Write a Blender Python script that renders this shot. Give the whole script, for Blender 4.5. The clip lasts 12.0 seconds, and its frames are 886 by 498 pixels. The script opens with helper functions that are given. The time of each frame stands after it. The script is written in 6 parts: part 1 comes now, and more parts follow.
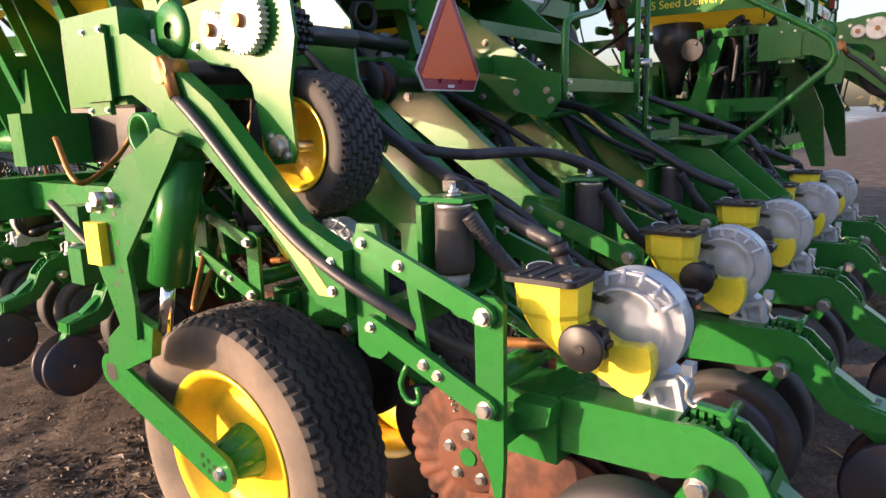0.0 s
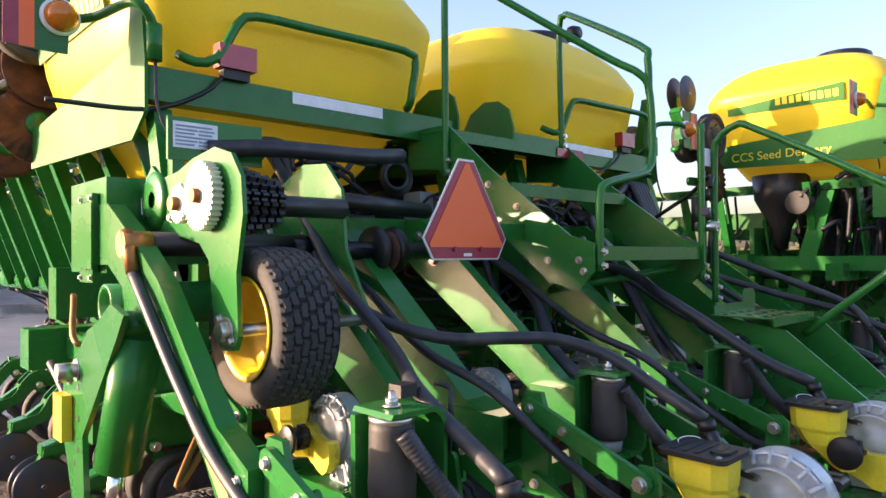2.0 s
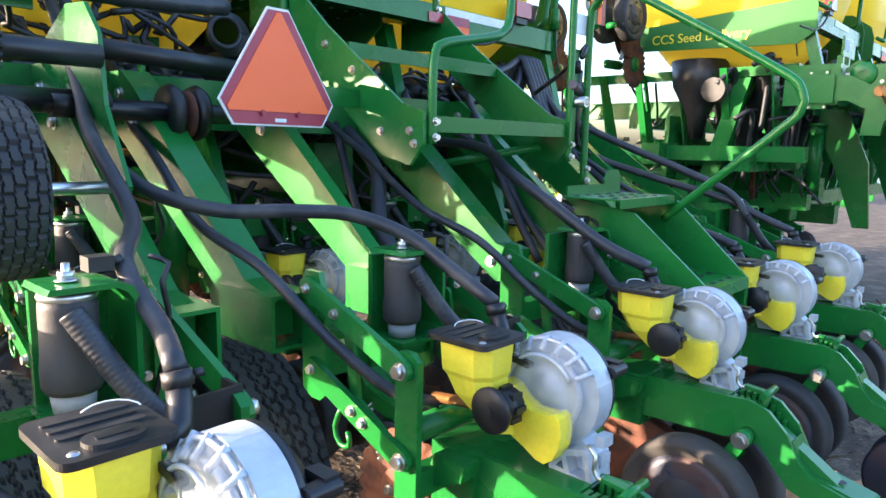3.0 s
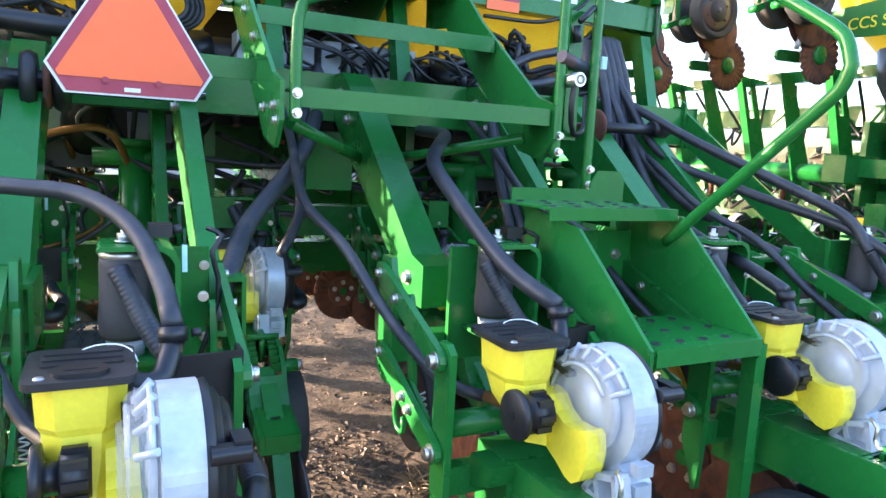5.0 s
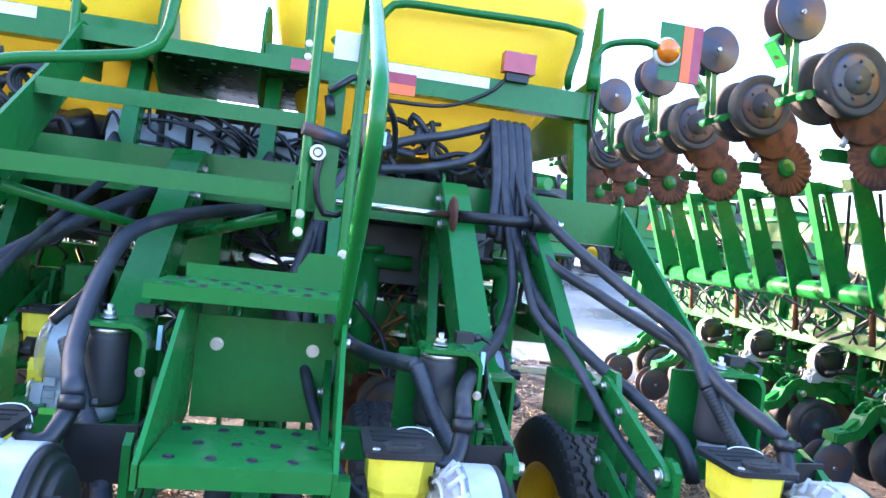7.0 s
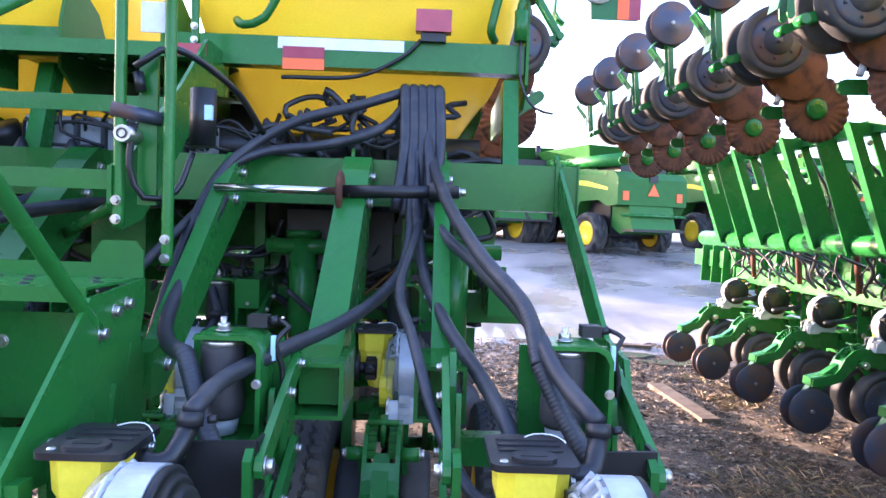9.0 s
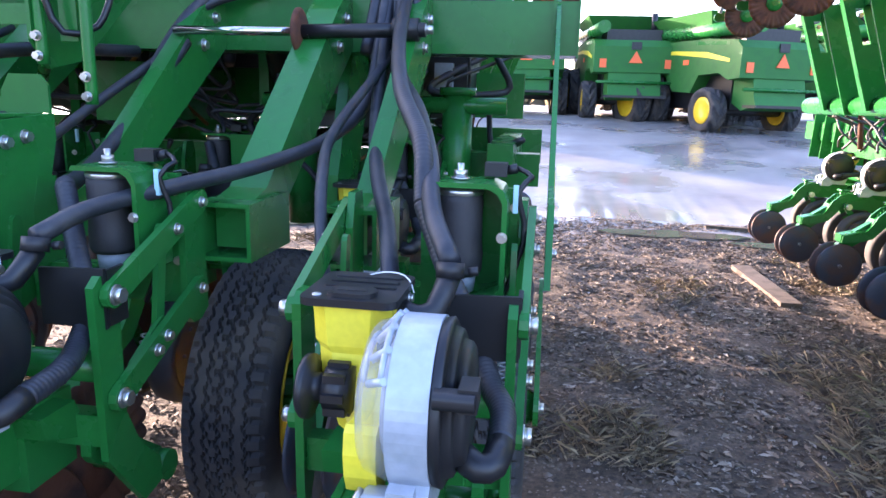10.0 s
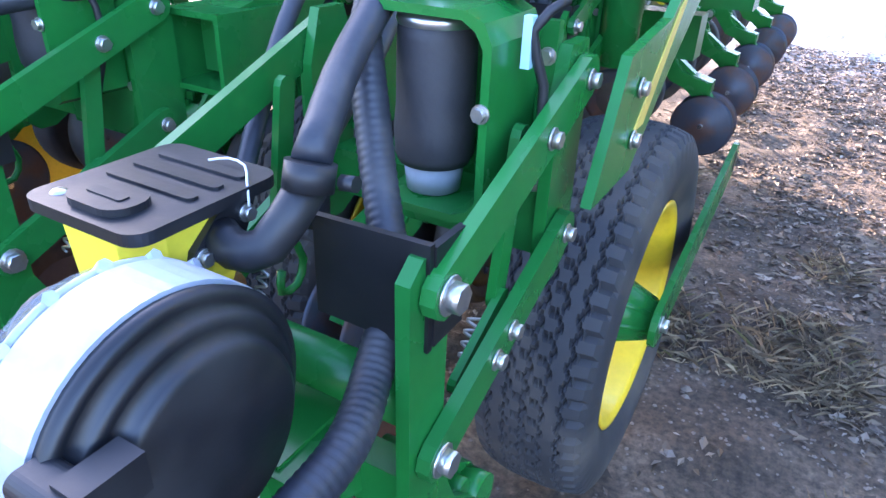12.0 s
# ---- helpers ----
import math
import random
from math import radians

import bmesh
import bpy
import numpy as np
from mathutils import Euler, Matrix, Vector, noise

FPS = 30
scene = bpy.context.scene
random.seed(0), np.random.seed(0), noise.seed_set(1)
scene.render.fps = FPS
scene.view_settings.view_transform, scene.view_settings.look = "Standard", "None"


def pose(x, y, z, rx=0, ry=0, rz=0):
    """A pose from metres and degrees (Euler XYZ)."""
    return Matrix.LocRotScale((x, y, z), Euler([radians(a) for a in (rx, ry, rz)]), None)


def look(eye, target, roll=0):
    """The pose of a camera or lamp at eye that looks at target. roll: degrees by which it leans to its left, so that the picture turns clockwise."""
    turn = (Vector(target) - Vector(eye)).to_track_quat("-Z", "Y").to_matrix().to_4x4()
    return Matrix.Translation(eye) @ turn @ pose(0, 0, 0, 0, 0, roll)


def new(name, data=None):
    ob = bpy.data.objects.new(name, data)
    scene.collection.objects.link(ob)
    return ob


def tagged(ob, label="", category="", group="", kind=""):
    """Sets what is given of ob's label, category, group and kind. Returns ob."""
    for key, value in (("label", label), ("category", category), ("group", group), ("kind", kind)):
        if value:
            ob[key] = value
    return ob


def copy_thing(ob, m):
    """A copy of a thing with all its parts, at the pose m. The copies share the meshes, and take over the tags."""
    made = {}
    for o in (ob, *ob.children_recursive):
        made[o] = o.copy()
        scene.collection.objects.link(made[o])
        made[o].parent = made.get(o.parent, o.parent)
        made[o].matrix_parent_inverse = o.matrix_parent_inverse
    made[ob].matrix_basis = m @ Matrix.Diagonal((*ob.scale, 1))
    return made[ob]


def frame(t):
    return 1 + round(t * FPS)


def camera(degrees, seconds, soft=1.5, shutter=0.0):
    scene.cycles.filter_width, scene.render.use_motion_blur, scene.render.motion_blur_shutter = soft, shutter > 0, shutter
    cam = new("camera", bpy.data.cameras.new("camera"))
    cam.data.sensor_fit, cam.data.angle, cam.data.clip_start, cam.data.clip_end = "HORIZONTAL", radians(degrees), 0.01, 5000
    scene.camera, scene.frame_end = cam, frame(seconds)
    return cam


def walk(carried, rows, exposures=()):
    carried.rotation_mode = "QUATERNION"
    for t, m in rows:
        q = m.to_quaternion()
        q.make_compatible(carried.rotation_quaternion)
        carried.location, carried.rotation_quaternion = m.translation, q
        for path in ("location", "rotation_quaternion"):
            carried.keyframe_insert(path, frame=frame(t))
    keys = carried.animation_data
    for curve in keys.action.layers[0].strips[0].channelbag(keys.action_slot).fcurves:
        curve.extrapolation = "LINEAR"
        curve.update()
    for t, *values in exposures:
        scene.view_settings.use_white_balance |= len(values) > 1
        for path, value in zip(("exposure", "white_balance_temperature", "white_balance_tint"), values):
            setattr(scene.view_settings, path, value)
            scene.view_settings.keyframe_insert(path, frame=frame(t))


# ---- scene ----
cam = camera(66.6, 12.0)
PATH = [
    (0, (-1.447, -0.664, 1.637), (0.123, 0.516, 1.261), -1.9),
    (0.5, (-1.391, -0.617, 1.681), (0.052, 0.767, 1.643), -1.6),
    (1, (-1.285, -0.558, 1.728), (0.149, 0.831, 1.832), -0.9),
    (1.5, (-1.101, -0.618, 1.726), (0.309, 0.797, 1.834), -0.4),
    (2, (-0.974, -0.765, 1.756), (0.4, 0.689, 1.779), -0.4),
    (2.5, (-0.758, -0.849, 1.686), (0.723, 0.486, 1.529), -0.6),
    (3, (-0.497, -0.927, 1.689), (0.952, 0.419, 1.391), 1.0),
    (3.2, (-0.4, -0.963, 1.65), (1.061, 0.358, 1.305), 1.2),
    (5, (0.649, -1.151, 1.64), (1.538, 0.618, 1.357), 3.0),
    (5.5, (1.001, -1.198, 1.654), (1.677, 0.675, 1.47), 4.8),
    (6, (1.3, -1.238, 1.653), (1.771, 0.694, 1.435), 6.4),
    (6.5, (1.67, -1.235, 1.687), (2.051, 0.728, 1.679), 7.3),
    (7, (1.974, -1.319, 1.678), (2.338, 0.647, 1.656), 6.4),
    (8.8, (2.664, -1.192, 1.681), (2.754, 0.805, 1.605), 2.0),
    (9, (2.744, -1.197, 1.677), (2.787, 0.801, 1.603), 2.0),
    (9.5, (3.004, -1.181, 1.609), (2.96, 0.815, 1.495), 2.6),
    (10, (3.218, -1.025, 1.571), (2.938, 0.909, 1.146), 1.6),
    (10.5, (3.42, -0.936, 1.594), (2.785, 0.831, 0.905), -0.7),
    (11, (3.497, -0.832, 1.579), (2.656, 0.799, 0.785), -1.8),
    (11.5, (3.441, -0.564, 1.547), (2.556, 0.997, 0.664), -0.1),
    (12, (3.454, -0.378, 1.534), (2.601, 1.158, 0.578), 2.3),
]
EXPOSURES = [(0.0, 1.62, 6400, 32), (1.0, 1.72, 6700, 30), (2.0, 2.0, 6400, 28), (3.0, 2.9, 5700, 19), (5.0, 3.5, 5800, 23), (6.0, 3.75, 5550, 25),
             (7.0, 3.78, 5400, 27), (9.0, 3.5, 5700, 36), (10.0, 3.38, 5600, 34), (11.0, 3.75, 5450, 33), (12.0, 4.1, 5400, 33)]
walk(cam, [(t, look(eye, target, roll)) for t, eye, target, roll in PATH], EXPOSURES)

# ---- light ----
SUN_TO = Vector((-0.76, 0.63, 0.155)).normalized()
world = bpy.data.worlds.new("sky")
scene.world = world
world.use_nodes = True
wn = world.node_tree
sky = wn.nodes.new("ShaderNodeTexSky")
sky.sky_type = "NISHITA"
sky.sun_disc = False
sky.sun_elevation = math.asin(SUN_TO.z)
sky.sun_rotation = math.atan2(SUN_TO.x, SUN_TO.y)
sky.air_density, sky.dust_density, sky.ozone_density = 1.0, 3.0, 1.6
wn.links.new(sky.outputs[0], wn.nodes["Background"].inputs[0])
wn.nodes["Background"].inputs[1].default_value = 0.15
sun = new("sun", bpy.data.lights.new("sun", "SUN"))
sun.data.energy, sun.data.angle, sun.data.color = 3.4, radians(0.6), (1.0, 0.76, 0.47)
sun.rotation_euler = SUN_TO.to_track_quat("Z", "Y").to_euler()


# ---- materials ----
def material(name, colour, rough=0.5, metal=0.0, spot=None, spot_scale=6.0, spot_amount=0.5, grain=60.0, bump=0.1,
             bump_dist=0.003, coat=0.0, vary=0.0, trans=0.0, alpha=1.0, edge=(0.45, 0.62), rough_to=None, subtle=0.12, spec=0.5):
    m = bpy.data.materials.new(name)
    m.use_nodes = True
    nt = m.node_tree
    b = nt.nodes["Principled BSDF"]
    co = nt.nodes.new("ShaderNodeTexCoord")
    n1 = nt.nodes.new("ShaderNodeTexNoise")
    n1.inputs["Scale"].default_value, n1.inputs["Detail"].default_value = spot_scale, 7
    n2 = nt.nodes.new("ShaderNodeTexNoise")
    n2.inputs["Scale"].default_value, n2.inputs["Detail"].default_value = grain, 4
    info = nt.nodes.new("ShaderNodeObjectInfo")
    shift = nt.nodes.new("ShaderNodeVectorMath")
    shift.operation = "MULTIPLY_ADD"
    shift.inputs[1].default_value = (7, 5, 3)
    nt.links.new(info.outputs["Random"], shift.inputs[0])
    nt.links.new(co.outputs["Object"], shift.inputs[2])
    for n in (n1, n2):
        nt.links.new(shift.outputs[0], n.inputs["Vector"])
    ramp = nt.nodes.new("ShaderNodeValToRGB")
    ramp.color_ramp.elements[0].position, ramp.color_ramp.elements[1].position = edge
    ramp.color_ramp.elements[1].color = (spot_amount,) * 3 + (1,)
    ramp.color_ramp.elements[0].color = (0, 0, 0, 1)
    nt.links.new(n1.outputs[0], ramp.inputs[0])
    mix = nt.nodes.new("ShaderNodeMix")
    mix.data_type = "RGBA"
    mix.inputs[6].default_value = (*colour, 1)
    mix.inputs[7].default_value = (*(spot or tuple(c * 0.6 for c in colour)), 1)
    nt.links.new(ramp.outputs[0], mix.inputs[0])
    hsv = nt.nodes.new("ShaderNodeHueSaturation")
    span = nt.nodes.new("ShaderNodeMapRange")
    span.inputs[3].default_value, span.inputs[4].default_value = 1 - subtle, 1 + subtle
    nt.links.new(n2.outputs[0], span.inputs[0])
    if vary:
        v2 = nt.nodes.new("ShaderNodeMapRange")
        v2.inputs[3].default_value, v2.inputs[4].default_value = 1 - vary, 1 + vary
        nt.links.new(info.outputs["Random"], v2.inputs[0])
        mu = nt.nodes.new("ShaderNodeMath")
        mu.operation = "MULTIPLY"
        nt.links.new(span.outputs[0], mu.inputs[0])
        nt.links.new(v2.outputs[0], mu.inputs[1])
        nt.links.new(mu.outputs[0], hsv.inputs["Value"])
    else:
        nt.links.new(span.outputs[0], hsv.inputs["Value"])
    nt.links.new(mix.outputs[2], hsv.inputs["Color"])
    nt.links.new(hsv.outputs[0], b.inputs["Base Color"])
    rr = nt.nodes.new("ShaderNodeMapRange")
    rr.inputs[3].default_value, rr.inputs[4].default_value = rough, rough_to if rough_to is not None else min(1, rough + 0.2)
    nt.links.new(ramp.outputs[0], rr.inputs[0])
    nt.links.new(rr.outputs[0], b.inputs["Roughness"])
    b.inputs["Metallic"].default_value = metal
    b.inputs["Specular IOR Level"].default_value = spec
    b.inputs["Coat Weight"].default_value = coat
    b.inputs["Coat Roughness"].default_value = 0.15
    b.inputs["Transmission Weight"].default_value = trans
    b.inputs["Alpha"].default_value = alpha
    bp = nt.nodes.new("ShaderNodeBump")
    bp.inputs["Strength"].default_value, bp.inputs["Distance"].default_value = bump, bump_dist
    nt.links.new(n2.outputs[0], bp.inputs["Height"])
    nt.links.new(bp.outputs[0], b.inputs["Normal"])
    return m


GREEN = material("green_paint", (0.013, 0.152, 0.026), 0.25, rough_to=0.42, spot=(0.018, 0.118, 0.030), spot_scale=5, spot_amount=0.35, grain=35, bump=0.06, coat=0.03, vary=0.10, spec=0.30)
SHEET = material("matt_green_sheet", (0.024, 0.155, 0.024), 0.55, spot=(0.030, 0.128, 0.034), spot_scale=4, spot_amount=0.4, grain=35, bump=0.08, vary=0.10, spec=0.3)
YELLOW = material("yellow_paint", (0.86, 0.58, 0.012), 0.36, spot=(0.62, 0.40, 0.02), spot_scale=5, spot_amount=0.3, bump=0.05, coat=0.2)
POLY = material("yellow_polythene", (0.90, 0.70, 0.018), 0.38, spot=(0.80, 0.61, 0.03), spot_scale=2.5, spot_amount=0.4, grain=120, bump=0.12, bump_dist=0.002)


def glow_through(m, share):
    """Let moulded plastic pass some daylight from behind."""
    nt = m.node_tree
    b, out = nt.nodes["Principled BSDF"], nt.nodes["Material Output"]
    t = nt.nodes.new("ShaderNodeBsdfTranslucent")
    t.inputs["Color"].default_value = (0.97, 0.88, 0.25, 1)
    mix = nt.nodes.new("ShaderNodeMixShader")
    mix.inputs[0].default_value = share
    nt.links.new(b.outputs[0], mix.inputs[1])
    nt.links.new(t.outputs[0], mix.inputs[2])
    nt.links.new(mix.outputs[0], out.inputs["Surface"])


glow_through(POLY, 0.28)
HOPPER = material("yellow_hopper_plastic", (0.88, 0.74, 0.035), 0.4, spot=(0.75, 0.60, 0.05), spot_scale=9, spot_amount=0.35, grain=90, bump=0.06)
BLACK = material("black_plastic", (0.0085, 0.009, 0.011), 0.40, spot=(0.026, 0.025, 0.025), spot_scale=9, spot_amount=0.55, grain=70, bump=0.1)
BRACKET = material("black_enamel", (0.006, 0.006, 0.007), 0.45, spot=(0.012, 0.011, 0.011), spot_scale=9, grain=70, bump=0.05)
HOSE = material("black_hose_rubber", (0.022, 0.024, 0.031), 0.46, spot=(0.10, 0.096, 0.092), spot_scale=11, spot_amount=0.55, grain=80, bump=0.15, edge=(0.5, 0.75))
RUBBER = material("tyre_rubber", (0.028, 0.028, 0.030), 0.72, spot=(0.10, 0.085, 0.068), spot_scale=4, spot_amount=0.6, grain=45, bump=0.25)
DUSTY = material("dusty_tyre_rubber", (0.10, 0.083, 0.069), 0.85, spot=(0.20, 0.16, 0.125), spot_scale=5, spot_amount=0.85, grain=45, bump=0.3, edge=(0.35, 0.65))
BAG = material("air_bag_rubber", (0.034, 0.032, 0.034), 0.6, spot=(0.06, 0.055, 0.052), spot_scale=8, grain=120, bump=0.2)
RUST = material("rusty_steel", (0.115, 0.036, 0.015), 0.75, metal=0.0, spot=(0.048, 0.022, 0.015), spot_scale=12, spot_amount=0.9, grain=90, bump=0.35, vary=0.15)
DISC = material("worn_disc_steel", (0.055, 0.062, 0.085), 0.45, metal=0.4, spot=(0.13, 0.065, 0.04), spot_scale=7, spot_amount=0.7, grain=60, bump=0.15, vary=0.2)
STEEL = material("zinc_steel", (0.62, 0.62, 0.60), 0.3, metal=0.95, spot=(0.35, 0.30, 0.22), spot_scale=14, spot_amount=0.5, grain=100, bump=0.1)
CHROME = material("chrome_rod", (0.80, 0.80, 0.80), 0.12, metal=1.0, grain=100, bump=0.02)
GEARS = material("cast_gear_metal", (0.80, 0.76, 0.68), 0.45, metal=0.3, spot=(0.5, 0.42, 0.32), spot_scale=20, spot_amount=0.5, grain=80, bump=0.2)
BRASS = material("greasy_bronze", (0.35, 0.17, 0.06), 0.45, metal=0.8, grain=80)
HOUSING = material("grey_meter_casting", (0.46, 0.50, 0.55), 0.34, metal=0.2, spot=(0.30, 0.33, 0.36), spot_scale=14, spot_amount=0.6, grain=70, bump=0.12)
CLEAR = material("clear_meter_cover", (0.80, 0.86, 0.92), 0.10, trans=0.6, alpha=0.32, spot=(0.85, 0.88, 0.9), spot_scale=9, spot_amount=0.5, grain=50, bump=0.05)
RED = material("red_reflector", (0.42, 0.012, 0.03), 0.28, spot=(0.30, 0.01, 0.03), spot_scale=30, coat=0.5, bump=0.02)
ORANGE = material("fluorescent_orange", (1.0, 0.165, 0.040), 0.5, spot=(0.98, 0.15, 0.036), spot_scale=20, spot_amount=0.3, bump=0.02, subtle=0.03)
BORDER = material("dark_red_border", (0.36, 0.03, 0.06), 0.35, spot=(0.30, 0.02, 0.05), spot_scale=30, bump=0.02)
AMBER = material("amber_lens", (1.0, 0.26, 0.008), 0.16, trans=0.3, coat=0.5, grain=120, bump=0.1)
WHITE = material("white_reflector", (0.80, 0.82, 0.84), 0.35, spot=(0.66, 0.68, 0.70), spot_scale=12, bump=0.02)
STICKER = material("yellow_sticker", (0.72, 0.52, 0.10), 0.45, spot=(0.55, 0.38, 0.10), spot_scale=10, bump=0.02)
GREYBAR = material("grey_print", (0.25, 0.33, 0.50), 0.5, bump=0.02)
GREYCAP = material("grey_plastic", (0.34, 0.37, 0.40), 0.5, grain=80)
CYAN = material("pale_tag", (0.45, 0.72, 0.78), 0.5, bump=0.02)


# ---- mesh helpers ----
def add(bm, verts, faces, smooth=False):
    vs = [bm.verts.new(v) for v in verts]
    for f in faces:
        try:
            face = bm.faces.new([vs[i] for i in f])
            face.smooth = smooth
        except ValueError:
            pass
    return vs


def box(bm, x0, x1, y0, y1, z0, z1):
    add(bm, [(x, y, z) for z in (z0, z1) for y in (y0, y1) for x in (x0, x1)],
        [(0, 2, 3, 1), (4, 5, 7, 6), (0, 1, 5, 4), (2, 6, 7, 3), (0, 4, 6, 2), (1, 3, 7, 5)])


def plate(bm, points, a, b, axis="x"):
    """A flat outline of (y, z), (x, z) or (x, y) points, with its thickness from a to b along the axis."""
    put = {"x": lambda p, c: (c, p[0], p[1]), "y": lambda p, c: (p[0], c, p[1]), "z": lambda p, c: (p[0], p[1], c)}[axis]
    n = len(points)
    vs = [put(p, a) for p in points] + [put(p, b) for p in points]
    add(bm, vs, [tuple(range(n)), tuple(range(2 * n - 1, n - 1, -1))] + [(i, i + n, (i + 1) % n + n, (i + 1) % n) for i in range(n)])


def bar(bm, p, q, wide, a, b, ends=5):
    """A flat bar with round ends between two (y, z) points."""
    p, q = Vector(p), Vector(q)
    d = (q - p).normalized()
    n = Vector((-d.y, d.x))
    pts = []
    for c, s in ((q, 1), (p, -1)):
        for i in range(ends + 1):
            t = -math.pi / 2 + math.pi * i / ends
            pts.append(c + s * (d * math.cos(t) + n * math.sin(t)) * wide / 2)
    plate(bm, [tuple(v) for v in pts], a, b)


def lathe(bm, profile, centre, axis="x", seg=32, smooth=True, closed=False):
    """Turn (radius, along) points round an axis through the centre."""
    put = {"x": lambda r, h, t: (h, r * math.cos(t), r * math.sin(t)), "y": lambda r, h, t: (r * math.sin(t), h, r * math.cos(t)),
           "z": lambda r, h, t: (r * math.cos(t), r * math.sin(t), h)}[axis]
    n = len(profile)
    vs = [Vector(put(r, h, 2 * math.pi * i / seg)) + Vector(centre) for i in range(seg) for r, h in profile]
    faces = []
    for i in range(seg):
        k = (i + 1) % seg
        for j in range(n if closed else n - 1):
            l = (j + 1) % n
            faces.append((i * n + j, k * n + j, k * n + l, i * n + l))
    add(bm, vs, faces, smooth)


def rod(bm, p, q, r, seg=12, cap=True, r2=None):
    p, q = Vector(p), Vector(q)
    turn = (q - p).to_track_quat("Z", "Y").to_matrix()
    ring = [turn @ Vector((math.cos(2 * math.pi * i / seg), math.sin(2 * math.pi * i / seg), 0)) for i in range(seg)]
    vs = [p + v * r for v in ring] + [q + v * (r2 or r) for v in ring]
    made = add(bm, vs, [(i, (i + 1) % seg, (i + 1) % seg + seg, i + seg) for i in range(seg)], True)
    if cap:
        for f in (list(reversed(made[:seg])), made[seg:]):
            bm.faces.new(f)


def curve(points, step=0.03):
    pts = [Vector(p) for p in points]
    out = []
    ext = [2 * pts[0] - pts[1]] + pts + [2 * pts[-1] - pts[-2]]
    for i in range(len(pts) - 1):
        a, b, c, d = ext[i:i + 4]
        n = max(2, int((c - b).length / step))
        for k in range(n):
            t = k / n
            out.append(0.5 * (2 * b + (c - a) * t + (2 * a - 5 * b + 4 * c - d) * t * t + (3 * b - a - 3 * c + d) * t ** 3))
    return out + [pts[-1]]


def tube(bm, points, r, seg=12, smooth_path=True, step=0.03, ribs=0.0):
    path = curve(points, step) if smooth_path else [Vector(p) for p in points]
    n = len(path)
    up = Vector((0.13, 0.21, 0.97))
    rings = []
    for i, p in enumerate(path):
        d = (path[min(i + 1, n - 1)] - path[max(i - 1, 0)]).normalized()
        side = up.cross(d).normalized()
        up = d.cross(side)
        rr = r * (1 + ribs * math.sin(i * math.pi / 2))
        rings.append([p + (side * math.cos(2 * math.pi * k / seg) + up * math.sin(2 * math.pi * k / seg)) * rr for k in range(seg)])
    faces = [(i * seg + k, i * seg + (k + 1) % seg, (i + 1) * seg + (k + 1) % seg, (i + 1) * seg + k) for i in range(n - 1) for k in range(seg)]
    faces += [tuple(range(seg - 1, -1, -1)), tuple(range((n - 1) * seg, n * seg))]
    add(bm, [v for ring in rings for v in ring], faces, True)


def hexbolt(bm, p, axis, r=0.014, length=0.012):
    """A hexagon head with a washer, standing proud along the axis (signed)."""
    d = {"x": Vector((1, 0, 0)), "y": Vector((0, 1, 0)), "z": Vector((0, 0, 1))}[axis[-1]] * (-1 if axis[0] == "-" else 1)
    p = Vector(p)
    rod(bm, p, p + d * 0.003, r * 1.35, 12)
    rod(bm, p + d * 0.003, p + d * (0.003 + length), r, 6)


def thing(name, label, category, group="", at=(0, 0, 0)):
    ob = new(name)
    ob.empty_display_size = 0.1
    ob.location = at
    return tagged(ob, label, category, group)


def part(name, bm, mat, parent, label="", bevel=0.0, seg=2, kind=""):
    if bevel:
        edges = [e for e in bm.edges if len(e.link_faces) == 2 and e.calc_face_angle(0) > 0.6]
        bmesh.ops.bevel(bm, geom=edges, offset=bevel, segments=seg, affect="EDGES", clamp_overlap=True)
    bmesh.ops.recalc_face_normals(bm, faces=bm.faces)
    me = bpy.data.meshes.new(name)
    bm.to_mesh(me)
    bm.free()
    me.materials.append(mat)
    ob = new(name, me)
    if parent is not None:
        ob.parent = parent
        ob.matrix_parent_inverse = Matrix.Translation(-parent.location) if parent.type == "EMPTY" else Matrix()
    if label:
        ob["label"] = label
    return ob


def B():
    return bmesh.new()


def quick(name, mat, parent, label, make, *args, bevel=0.0, **kw):
    bm = B()
    make(bm, *args, **kw)
    return part(name, bm, mat, parent, label, bevel)


BOLTS = {}


def bolt(parent, p, axis, r=0.014, length=0.012, mat=None, name="bolt"):
    """One bolt head as a part of its own; alike heads share one mesh."""
    key = (axis, r, length, (mat or STEEL).name)
    if key not in BOLTS:
        bm = B()
        hexbolt(bm, (0, 0, 0), axis, r, length)
        me = bpy.data.meshes.new(name)
        bm.to_mesh(me)
        bm.free()
        me.materials.append(mat or STEEL)
        BOLTS[key] = me
    ob = new(name, BOLTS[key])
    ob.parent = parent
    ob.matrix_parent_inverse = Matrix.Translation(-parent.location) if parent.type == "EMPTY" else Matrix()
    ob.location = p
    return ob


# ---- row unit, built once about x = 0 ----
UNITS = [-0.119, 0.668, 1.473, 2.235, 2.997]
LIFT = [0.030, 0.010, 0.0, 0.0, 0.0]


